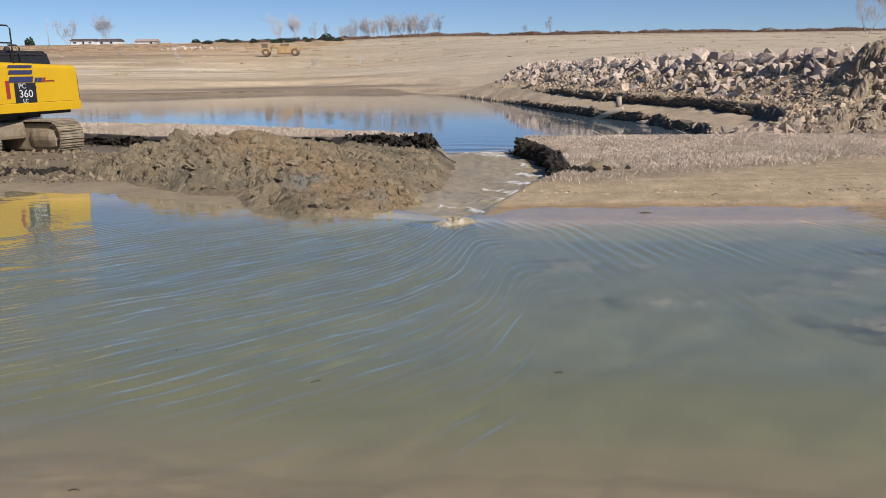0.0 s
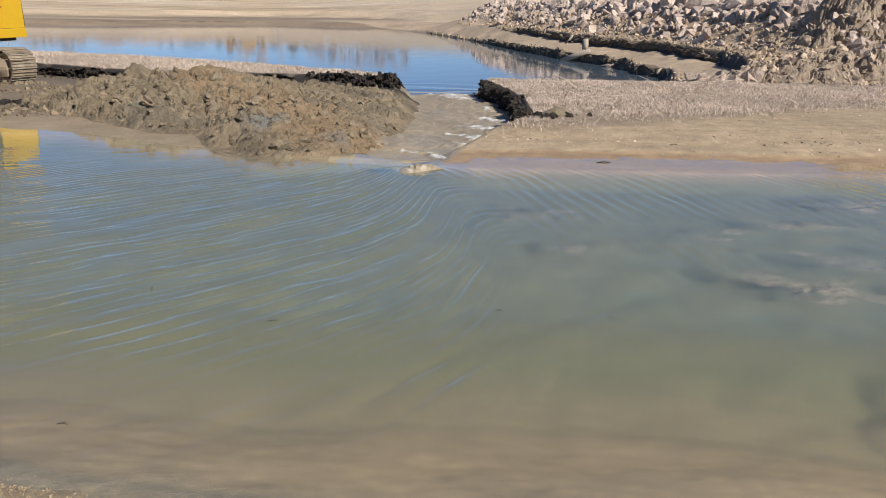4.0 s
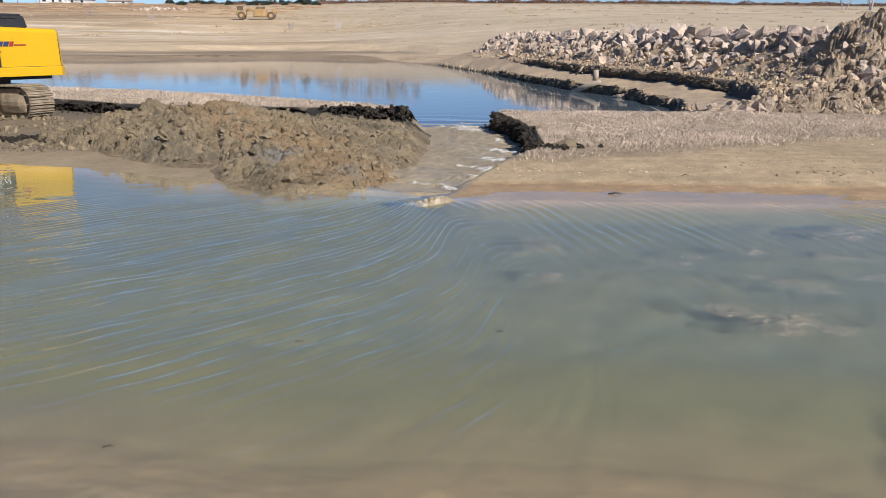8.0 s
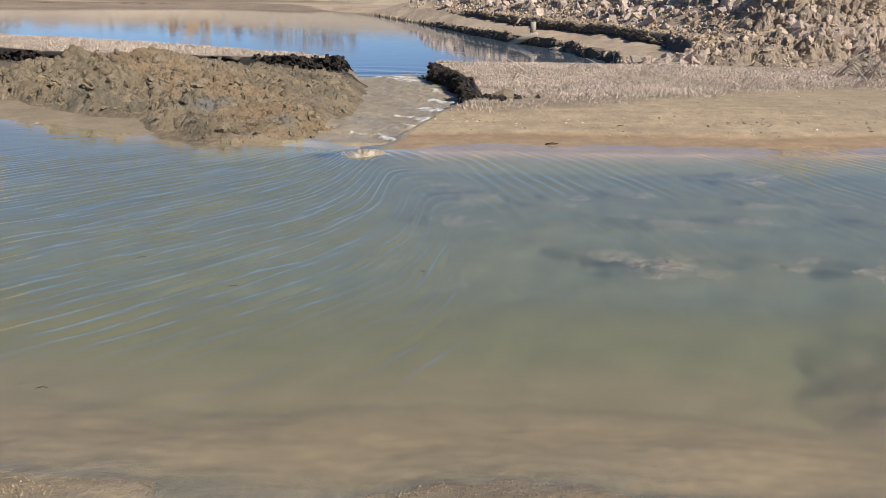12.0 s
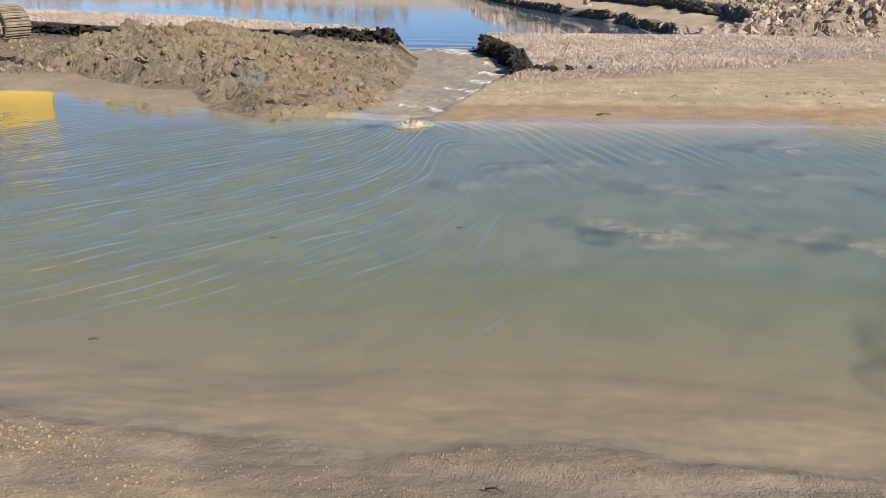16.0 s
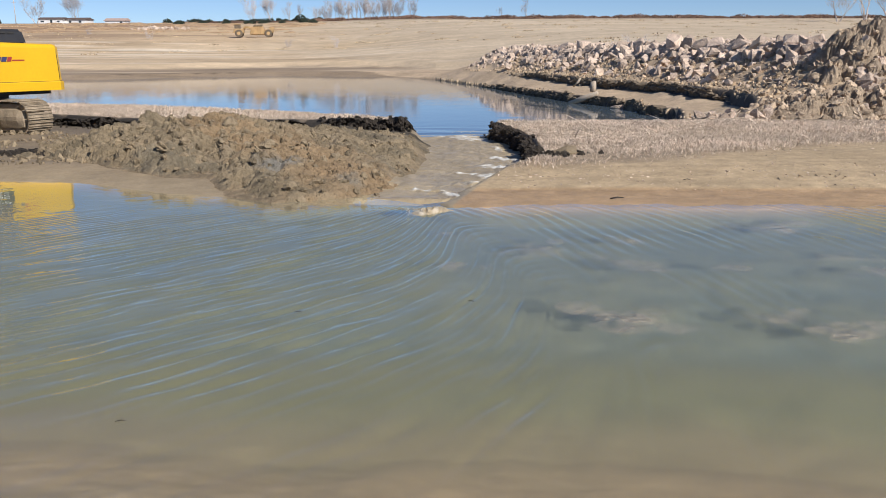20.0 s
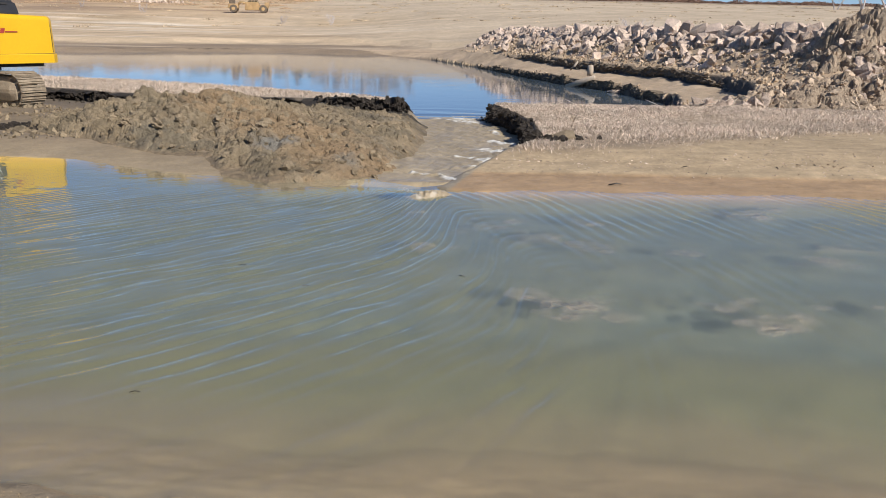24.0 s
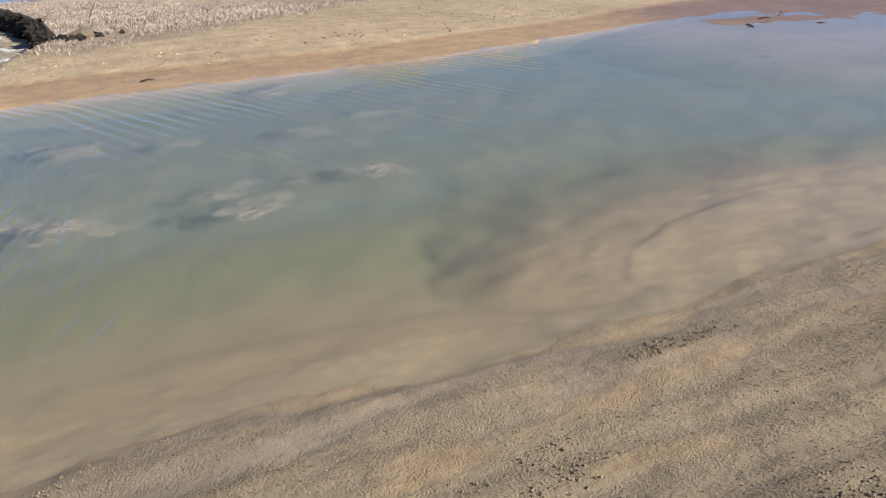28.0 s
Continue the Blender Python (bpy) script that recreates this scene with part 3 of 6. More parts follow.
def build_ground():
    xs = graded(-13.0, 16.0, 0.1, -1500, 1500, 1.055, (-2.6, 7.4, 0.04))
    ys = graded(1.0, 26.0, 0.1, -400, 2600, 1.012, (1.1, 5.0, 0.03))
    gx, gy = np.meshgrid(xs, ys)
    gx, gy = gx.ravel(), gy.ravel()
    gz = ground_z(gx, gy)
    nx, ny = len(xs), len(ys)
    i = np.arange((nx - 1) * (ny - 1))
    a = (i // (nx - 1)) * nx + i % (nx - 1)
    faces = np.column_stack([a, a + 1, a + nx + 1, a + nx])
    me = bpy.data.meshes.new("ground")
    me.vertices.add(len(gx))
    me.vertices.foreach_set("co", np.column_stack([gx, gy, gz]).astype(np.float32).ravel())
    me.loops.add(faces.size)
    me.loops.foreach_set("vertex_index", faces.astype(np.int32).ravel())
    me.polygons.add(len(faces))
    me.polygons.foreach_set("loop_start", np.arange(0, faces.size, 4, dtype=np.int32))
    me.update(calc_edges=True)
    me.polygons.foreach_set("use_smooth", [True] * len(faces))
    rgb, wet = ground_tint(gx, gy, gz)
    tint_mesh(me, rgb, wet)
    a = me.attributes.new("silt", "FLOAT", "POINT")
    a.data.foreach_set("value", (smooth(0.035, -0.06, gz) * (gy < 15)).astype(np.float32))
    me.materials.append(M_GROUND)
    thing("ground", me, "sandy drained lake bed with muddy shores and straw-coloured fields", "ground", kind="structure")


build_ground()

# ---- water ----
MOUTH = (-0.35, 12.75)


def ripple_height(th, r):
    """Crests that lean over into the outflow on the left and fan out from it on the right."""
    x, y = r * np.cos(th), r * np.sin(th)
    X, Y = x - 0.05, -y - 0.55
    n = fbm(x * 0.45, y * 0.45, 3, 41)
    n2 = fbm(x * 1.4, y * 1.4, 3, 49)
    axis = 0.28 * np.maximum(Y, 0)
    d = axis - X
    u = 0.5 * (d + np.sqrt(d * d + 0.05))
    rise = 0.72 * u + 2.0 * (1 - np.exp(-u / 0.6))
    steep = np.sqrt(1 + (0.72 + 3.33 * np.exp(-u / 0.6)) ** 2)
    left = smooth(-0.7, 0.25, d) * (1 + 0.45 * smooth(2.4, 0.8, u))
    fade = np.interp(Y, [-0.6, 0, 0.8, 2, 4, 6, 7.2, 8.5], [0.12, 0.22, 0.5, 0.9, 1.0, 0.8, 0.45, 0.1]) * smooth(-11.5, -6.5, X) * (1 - 0.4 * smooth(1.2, 3.5, u) * smooth(5, 2.5, Y))
    out = 0
    for base, slope, seed, warp in ((0.13, 0.26, 43, 0.10), (0.085, 0.14, 47, 0.08), (0.42, 0.05, 53, 0.3)):
        c = np.clip(Y - rise + warp * 1.3 * n + 0.75 * warp * n2 + 5.5, 0, 20)
        lam = base * (1 + 0.12 * c)
        psi = np.log(1 + 0.12 * c) / (0.12 * base)
        broken = np.clip(0.5 + 2.0 * fbm(u * 1.6 + 0.15 * psi, psi * 0.62, 3, seed), 0.0, 1.7)
        wave = np.sin(2 * np.pi * psi) + 0.3 * np.cos(4 * np.pi * psi)
        out = out + slope * lam / steep / (2 * np.pi) * broken * wave
    out = out * left * fade
    # crests that fan out along the right-hand shore
    psi = (X - 0.15 * Y - 0.4 * (1 - np.exp(-np.maximum(Y, 0) / 0.9)) + 0.10 * n + 0.06 * n2) / 0.21
    env = smooth(0.25, -0.5, d) * np.interp(Y, [-0.4, 0.1, 0.6, 2.4, 4.0, 5.5], [0.0, 0.5, 1.0, 0.9, 0.5, 0.15]) * np.interp(X, [0, 2, 4, 8, 11], [1, 0.9, 0.7, 0.5, 0.1])
    broken = np.clip(0.6 + 1.5 * fbm(psi * 0.5, Y * 0.9, 3, 58), 0, 1.4)
    out = out + env * broken * 0.14 * 0.21 / (2 * np.pi) * np.sin(2 * np.pi * psi)
    # the surface dips into the outflow
    out = out - 0.055 * np.exp(-((x / 0.9) ** 2 + (np.minimum(y + 0.1, 0) / 0.55) ** 2))
    out = out + 0.0016 * fbm(x * 2.2, y * 3.4, 3, 45) * smooth(0.4, 2, r) + 0.0006 * fbm(x * 7, y * 12.0, 2, 67) * smooth(0.5, -2.0, x)
    return out


def build_pond():
    """One sheet round the outflow; the land hides its rim."""
    th = np.linspace(radians(-216), radians(24), 1700)
    r = np.concatenate([np.linspace(0.0, 9.6, 270), 9.6 + np.cumsum(np.linspace(0.06, 0.8, 60))])
    T, Rr = np.meshgrid(th, r)
    T, Rr = T.ravel(), Rr.ravel()
    co = np.column_stack([Rr * np.cos(T), Rr * np.sin(T), ripple_height(T, Rr)])
    nx = len(th)
    i = np.arange((nx - 1) * (len(r) - 1))
    a = (i // (nx - 1)) * nx + i % (nx - 1)
    faces = np.column_stack([a, a + nx, a + nx + 1, a + 1])
    me = bpy.data.meshes.new("pond_water")
    me.vertices.add(len(co))
    me.vertices.foreach_set("co", co.astype(np.float32).ravel())
    me.loops.add(faces.size)
    me.loops.foreach_set("vertex_index", faces.astype(np.int32).ravel())
    me.polygons.add(len(faces))
    me.polygons.foreach_set("loop_start", np.arange(0, faces.size, 4, dtype=np.int32))
    me.update(calc_edges=True)
    me.polygons.foreach_set("use_smooth", [True] * len(faces))
    me.materials.append(M_POND)
    ob = thing("pond_water", me, "rippled greenish shallow pond draining through the cut", "water", kind="structure", at=(MOUTH[0], MOUTH[1], 0.04))
    ob.visible_shadow = False
    return ob


pond_water = build_pond()


def build_far_pond():
    xs = np.concatenate([np.linspace(-160, -14, 12), np.linspace(-12, 12, 110)])
    ys = np.concatenate([np.linspace(21.5, 40, 90), np.linspace(41, 110, 24)])
    gx, gy = [a.ravel() for a in np.meshgrid(xs, ys)]
    d = np.hypot(gx - 0.6, gy - 25.0)
    gz = 0.014 * np.exp(-((d - 2.0) / 3.0) ** 2) * np.sin(4.5 * d + 3 * fbm(gx, gy, 2, 50))
    nx = len(xs)
    faces = [(j * nx + i, j * nx + i + 1, (j + 1) * nx + i + 1, (j + 1) * nx + i) for j in range(len(ys) - 1) for i in range(nx - 1)]
    me = mesh_of("lower_pond_water", np.column_stack([gx, gy, gz]), faces, M_FARPOND, True)
    thing("lower_pond_water", me, "calm blue lower pond reflecting sky and bare trees", "water", kind="structure", at=(0, 0, FAR_LEVEL))


build_far_pond()


FOAM_LINES = (((0.0, 24.6), (0.75, 24.2), 0.2), ((0.55, 24.0), (0.95, 22.9), 0.26), ((1.2, 18.6), (1.75, 18.0), 0.12), ((0.95, 17.3), (1.55, 16.7), 0.17), ((0.85, 15.9), (1.1, 15.3), 0.16),
              ((0.5, 14.6), (0.65, 14.2), 0.10), ((0.05, 13.5), (0.3, 13.1), 0.09), ((1.3, 20.9), (1.5, 20.2), 0.08), ((0.3, 16.4), (0.7, 16.2), 0.05), ((-0.5, 14.0), (0.0, 13.7), 0.04))


def foam_amount(x, y):
    out = np.zeros_like(x)
    for (ax, ay), (bx, by), w in FOAM_LINES:
        t = np.clip(((x - ax) * (bx - ax) + (y - ay) * (by - ay)) / ((bx - ax) ** 2 + (by - ay) ** 2), 0, 1)
        d = np.hypot(x - ax - t * (bx - ax), (y - ay - t * (by - ay)) * 0.8)
        out = np.maximum(out, np.clip(1.15 - d / (1.5 * w), 0, 1))
    return out


def build_stream():
    """A sloping ribbon of silty water with standing waves and broken foam."""
    nu, nv = 90, 460
    ys = np.linspace(12.75, 25.8, nv)
    u = np.linspace(0, 1, nu)
    U, Y = [a.ravel() for a in np.meshgrid(u, ys)]
    x = (cut_left(Y) - 0.45) * (1 - U) + (cut_right(Y) + 0.12) * U
    f = foam_amount(x, Y)
    live = smooth(13.0, 14.4, Y)
    z = stream_level(Y) + live * (0.05 * fbm(x * 1.4 + 0.5 * Y, Y * 0.8, 3, 60) + 0.035 * np.abs(fbm(x * 3.2, Y * 2.2, 4, 61)) + 0.05 * np.abs(fbm(x * 4.2, Y * 1.8, 4, 63)) * smooth(0.4, 1.0, U))
    z = z + f * (0.05 + 0.05 * fbm(x * 9, Y * 9, 3, 62)) * 0.6 - 0.25 * smooth(13.1, 12.75, Y)
    faces = [(j * nu + i, j * nu + i + 1, (j + 1) * nu + i + 1, (j + 1) * nu + i) for j in range(nv - 1) for i in range(nu - 1)]
    me = mesh_of("stream", np.column_stack([x, Y, z]), faces, M_STREAM, True)
    white = np.clip((f - 0.36) * 1.4 + 2.0 * fbm(x * 9 + 3 * Y, Y * 6, 5, 63) * smooth(0.0, 0.25, f), 0, 1)
    silt = np.array((0.40, 0.315, 0.195)) * (1 + 0.22 * fbm(x * 1.5, Y * 0.6, 4, 64) + 0.16 * fbm((x + 0.25 * Y) * 5, Y * 1.2, 3, 66))[:, None]
    rgb = silt * (1 - white[:, None]) + np.array((0.72, 0.69, 0.61)) * white[:, None]
    tint_mesh(me, rgb, (0.30 + 0.55 * smooth(14.2, 13.0, Y) + 0.3 * smooth(0.1, 0.4, fbm(x * 1.2, Y * 0.7, 3, 68))) * (1 - white))
    return thing("stream", me, "silty brown water rushing down the freshly dug cut", "water", kind="structure", at=(0, 0, 0))


stream = build_stream()

# ---- spoil heaps ----
def patch(name, x0, x1, y0, y1, step, height, mat, tint):
    """A lumpy heap: a sheet that dips under the ground at its rim."""
    xs, ys = np.arange(x0, x1, step), np.arange(y0, y1, step)
    gx, gy = [a.ravel() for a in np.meshgrid(xs, ys)]
    g = ground_z(gx, gy)
    h = height(gx, gy)
    gz = np.where(h > 0, g + h, g - 0.08)
    nx = len(xs)
    i = np.arange((nx - 1) * (len(ys) - 1))
    a = (i // (nx - 1)) * nx + i % (nx - 1)
    keep = (h[a] > -0.03) | (h[a + nx + 1] > -0.03)
    a = a[keep]
    me = mesh_of(name, np.column_stack([gx, gy, gz]), np.column_stack([a, a + 1, a + nx + 1, a + nx]), mat)
    rgb, wet = tint(gx, gy, h)
    tint_mesh(me, rgb, wet)
    return me


def lumps(x, y, size, seed):
    """Torn clods: tilted cells of uneven height with deep gaps between them."""
    x, y = np.asarray(x, float), np.asarray(y, float)
    u = x / size + 0.45 * fbm(x / size * 1.3, y / size * 1.3, 3, seed)
    v = y / size + 0.45 * fbm(x / size * 1.3 + 9, y / size * 1.3, 3, seed + 2)
    ui, vi = np.floor(u), np.floor(v)
    d1, d2, h1 = np.full(u.shape, 9.0), np.full(u.shape, 9.0), np.zeros(u.shape)

    def rnd(a, b, k):
        w = np.sin(a * 127.1 + b * 311.7 + (seed + k) * 74.7) * 43758.5453
        return w - np.floor(w)
    for di in (-1, 0, 1):
        for dj in (-1, 0, 1):
            a, b = ui + di, vi + dj
            du, dv = u - a - rnd(a, b, 1), v - b - rnd(a, b, 2)
            d = np.hypot(du, dv)
            h = rnd(a, b, 3) - 0.5 + 1.1 * (rnd(a, b, 4) - 0.5) * du + 1.1 * (rnd(a, b, 5) - 0.5) * dv
            nearer = d < d1
            d2 = np.where(nearer, d1, np.minimum(d2, d))
            h1 = np.where(nearer, h, h1)
            d1 = np.where(nearer, d, d1)
    gap = np.clip((d2 - d1) * 3.5, 0, 1) - 0.6
    return h1 * 0.9 + 0.5 * gap


def mound_h(x, y):
    ridge_x = [-9.4, -8.6, -7.8, -7.2, -6.6, -5.6, -4.7, -4.0, -2.9, -1.9, -1.1, -0.5]
    top = np.interp(x, ridge_x, [0.0, 0.16, 0.33, 0.52, 0.80, 0.74, 0.60, 0.52, 0.42, 0.32, 0.19, 0.04])
    mid = np.interp(x, [-9, -6.6, -4, -1], [18.6, 18.3, 18.8, 19.5])
    front = np.interp(x, [-9.4, -7.5, -6.9, -5.7, -4.8, -4.3, -3.6, -2.9, -2.3, -1.3, -0.9, -0.5], [17.6, 16.8, 16.3, 15.4, 14.9, 14.7, 13.3, 12.75, 12.4, 12.5, 13.2, 15.5])
    rear = np.interp(x, [-9, -6.5, -3, -0.5], [20.5, 23.2, 23.6, 22.5])
    y = y + 0.45 * fbm(x * 0.8, y * 0.8, 4, 71)
    u = np.where(y < mid, (y - front) / (mid - front), (rear - y) / (rear - mid))
    body = top * np.clip(u, -0.2, 1) * (1.4 - 0.4 * np.clip(u, 0, 1))
    rim = smooth(-0.02, 0.2, u) * smooth(0, 0.12, top)
    # coarse lumps where the bucket dropped them, finer crumbs on the side towards the cut
    coarse = smooth(-1.6, -3.6, x + 1.2 * fbm(x * 0.5, y * 0.5, 3, 70))
    rough = (0.06 + 0.10 * coarse) * lumps(x, y, 1.05, 72) + (0.06 + 0.10 * coarse) * lumps(x, y, 0.42, 75) + (0.045 + 0.025 * coarse) * lumps(x, y, 0.18, 78) + 0.022 * lumps(x, y, 0.09, 83) + 0.03 * fbm(x * 9, y * 9, 3, 79)
    return np.where((u > 0) & (top > 0), body + rim * (rough + 0.12 * fbm(x * 0.9, y * 0.9, 3, 69)), -0.1)


def mound_tint(x, y, h):
    n, n2, n3 = fbm(x * 0.7, y * 0.7, 4, 80), fbm(x * 2.2, y * 2.2, 3, 81), fbm(x * 1.1 + 4, y * 1.1, 4, 82)
    col = np.tile(np.array((0.252, 0.195, 0.120)), (len(x), 1))

    def put(m, rgb):
        nonlocal col
        m = np.clip(m, 0, 1)[:, None]
        col = col * (1 - m) + np.array(rgb) * m
    put(smooth(0.0, 0.35, n), (0.225, 0.184, 0.122))
    put(0.7 * smooth(0.05, 0.35, n3), (0.155, 0.125, 0.080))
    # a band of rusty subsoil runs down from the ridge towards the cut
    band = np.abs((y - 17.2) + 1.15 * (x + 4.0)) / 2.0 + 0.7 * n2
    put(0.85 * smooth(1.1, 0.2, band) * (x > -6), (0.278, 0.192, 0.106))
    put(smooth(-3.0, -1.8, x) * smooth(16.5, 15.0, y) * smooth(-0.1, 0.3, n2), (0.278, 0.192, 0.106))
    put(0.8 * smooth(0.9, 0.2, np.hypot((x + 3.1) / 0.7, (y - 15.0) / 0.6) + 0.6 * n2), (0.20, 0.195, 0.170))
    put(0.8 * smooth(0.9, 0.2, np.hypot((x + 1.75) / 0.5, (y - 14.0) / 0.7) + 0.6 * n2), (0.22, 0.205, 0.165))
    put(smooth(-0.2, 0.5, y - trench_line(x) + 2.2 + n2), (0.07, 0.06, 0.045))
    put(smooth(0.05, 0.0, h), (0.26, 0.195, 0.12))
    return col, 0.25 * smooth(0.2, 0.5, n) + 0.3 * smooth(0.08, 0.0, h)


rng = random.Random(5)
CLODS = [hull(rng, 12, (1, rng.uniform(0.6, 1), rng.uniform(0.4, 0.8)), 0.2) for _ in range(10)]


def ragged_clod(seed):
    """A torn lump of clay."""
    bm = bmesh.new()
    bmesh.ops.create_icosphere(bm, subdivisions=3, radius=0.5)
    co = np.array([v.co[:] for v in bm.verts])
    for k, f in enumerate((1.6, 3.4, 7.0)):
        amp = (0.5, 0.38, 0.22)[k]
        co = co * (1 + amp * fbm(co[:, 0:1] * f + seed + co[:, 2:3] * 2, co[:, 1:2] * f - 1.7 * co[:, 2:3] * f, 1, seed + k))
    co = co * np.array((1.0, 0.8, 0.6))
    bm.verts.index_update()
    fs = [tuple(v.index for v in face.verts) for face in bm.faces]
    bm.free()
    return co, fs


TORN = [ragged_clod(200 + k) for k in range(8)]
CLOD_MESHES = [mesh_of("clod", v, q, M_CLOD) for v, q in TORN]


def heap_clods(parent, height, box, count, sizes, mat, seed, label, name="loose_earth", mask=None):
    r = random.Random(seed)
    xs = np.array([r.uniform(box[0], box[1]) for _ in range(count)])
    ys = np.array([r.uniform(box[2], box[3]) for _ in range(count)])
    h = height(xs, ys)
    g = ground_z(xs, ys)
    places = []
    for x, y, hh, gg in zip(xs, ys, h, g):
        if hh > 0.03 and (mask is None or mask(x, y)):
            s = sizes[0] + (sizes[1] - sizes[0]) * r.random() ** 4
            places.append((x, y, gg + hh - 0.02 * s, s))
    part_ = child(name, scatter_mesh(name, CLODS, [p for p in places if p[3] < 0.11] or places[:1], mat, r), parent, label, kind="stuff")
    if mat is not M_STONES:
        child("torn_clay", scatter_mesh("torn_clay", TORN, [(x, y, z - 0.1 * s, s) for x, y, z, s in places if s >= 0.11], mat, r), parent, "large torn clods", kind="stuff")
    else:
        child("broken_stones", scatter_mesh("broken_stones", CLODS, [p for p in places if p[3] >= 0.11], mat, r), parent, "pale broken stones", kind="stuff")
    return part_


mound = thing("spoil_mound", patch("spoil_mound", -9.8, -0.3, 12.3, 24.0, 0.035, mound_h, M_MUD, mound_tint),
              "freshly dug heap of lumpy wet brown clay beside the cut", "mound")
heap_clods(mound, mound_h, (-9, -0.6, 12.6, 23.5), 3600, (0.025, 0.17), M_CLOD, 3, "broken clay clods")
rm = random.Random(44)
for _ in range(170):
    x = rm.gauss(-5.2, 1.5)
    y = rm.uniform(13.0, 18.6)
    hh = float(mound_h(np.array([x]), np.array([y]))[0])
    if hh < 0.06 or not -8.6 < x < -1.4:
        continue
    s = 0.10 + 0.20 * rm.random() ** 2
    child("clod", CLOD_MESHES[rm.randrange(8)], mound, at=Matrix.Translation((x, y, float(ground_z(x, y)) + hh - 0.05 * s)) @ Matrix(turn(rm, 0.7)).to_4x4() @ Matrix.Diagonal((s, s * 0.9, s * 1.15, 1)))


def pile_h(x, y):
    """Height of the heap over the ground under it."""
    r = np.hypot((x - 16.0) / 4.4, (y - 29.8) / 3.6)
    a = 3.0 * np.clip(1.35 * (1 - r), 0, 1) ** 0.9
    r2 = np.hypot((x - 13.2) / 3.8, (y - 26.8) / 2.4)
    b = 0.9 * np.clip(1 - r2, 0, 1) ** 0.75
    r3 = np.hypot((x - 19.8) / 5.6, (y - 26.4) / 3.4)
    c = 2.0 * np.clip(1.2 * (1 - r3), 0, 1) ** 0.9
    r4 = np.hypot((x - 13.8) / 1.6, (y - 19.3) / 0.9)
    dd = 0.28 * np.clip(1 - r4, 0, 1) ** 0.5
    base = np.maximum(np.maximum(a, b), np.maximum(c, dd))
    full = base + smooth(0, 0.5, base) * (0.40 * lumps(x, y, 1.3, 91) + 0.26 * lumps(x, y, 0.6, 94) + 0.1 * lumps(x, y, 0.28, 97)) + 0.2
    return np.where(base > 0.01, full - ground_z(x, y), -0.1)


def pile_tint(x, y, h):
    n = fbm(x * 0.8, y * 0.8, 4, 95)
    col = np.tile(np.array((0.36, 0.275, 0.187)), (len(x), 1))
    m = smooth(14.2, 15.6, x + 0.6 * n) * smooth(28, 26, y)
    col = col * (1 - m[:, None]) + np.array((0.56, 0.43, 0.31)) * m[:, None]
    m = smooth(0.1, 0.4, n)[:, None] * 0.6
    return col * (1 - m) + np.array((0.36, 0.285, 0.20)) * m, np.zeros(len(x))


pile = thing("dirt_mound", patch("dirt_mound", 8.0, 25.5, 17.2, 35.5, 0.07, pile_h, M_MUD, pile_tint),
             "tall heap of cloddy grey-brown earth beside the rock dam", "earth heap")
heap_clods(pile, pile_h, (8.3, 19, 17.4, 34), 6500, (0.06, 0.40), M_CLOD_PILE, 4, "dry earth clods")
heap_clods(pile, pile_h, (8.3, 18, 22, 33), 260, (0.08, 0.4), M_STONES, 6, "pale broken stones", "stone_rubble")

# clods and black peat lumps beside the tracks and along the trench
r7 = random.Random(17)
spots = []
xy = [(r7.uniform(-13.6, -6.8), r7.uniform(16.6, 23.5)) for _ in range(2200)]
zz = ground_z([p[0] for p in xy], [p[1] for p in xy])
spots = [(x, y, z + 0.02, 0.04 + 0.2 * r7.random() ** 4) for (x, y), z in zip(xy, zz) if fbm(x * 0.6, y * 0.6, 2, 99) > -0.15]
thing("churned_mud", scatter_mesh("churned_mud", CLODS, spots, M_CLOD, r7), "churned mud lumps beside the excavator tracks", "mud", kind="stuff")
def ragged_face(name, label, n, low, edge, top, out, seed, depth=0.16, cap=0.5, mat=None):
    """A torn, overhanging earth face along an edge; low, edge and top are functions of 0..1, out its outward way."""
    rows = 22
    u = np.linspace(0, 1, n)
    vs = []
    ex, ey = edge(u)
    length = np.concatenate([[0], np.cumsum(np.hypot(np.diff(ex), np.diff(ey)))])
    ox, oy = out
    for k in range(rows):
        v = k / (rows - 1)
        b = depth * (fbm(length * 1.6, v * 1.2 + 0 * u, 4, seed) + 0.8 * fbm(length * 7.0, v * 6 + 0 * u, 3, seed + 3) + 0.4 * np.abs(fbm(length * 15.0, v * 11 + 0 * u, 2, seed + 9))) + 0.10 * np.sin(v * 2.6)
        z = low(u) * (1 - v) + (top(u) + 0.16 * fbm(length * 2.2, 0 * u, 5, seed + 5)) * v
        vs.append(np.column_stack([ex + ox * b, ey + oy * b, z]))
    for back in (0.12, cap):
        vs.append(np.column_stack([ex - ox * back, ey - oy * back, top(u) - 0.10 * back - 0.02]))
    vs.append(np.column_stack([ex - ox * cap, ey - oy * cap, low(u)]))
    total = len(vs)
    faces = [(k * n + i, k * n + i + 1, (k + 1) * n + i + 1, (k + 1) * n + i) for k in range(total - 1) for i in range(n - 1)]
    return thing(name, mesh_of(name, np.vstack(vs), faces, mat or M_PEAT), label, "bank")


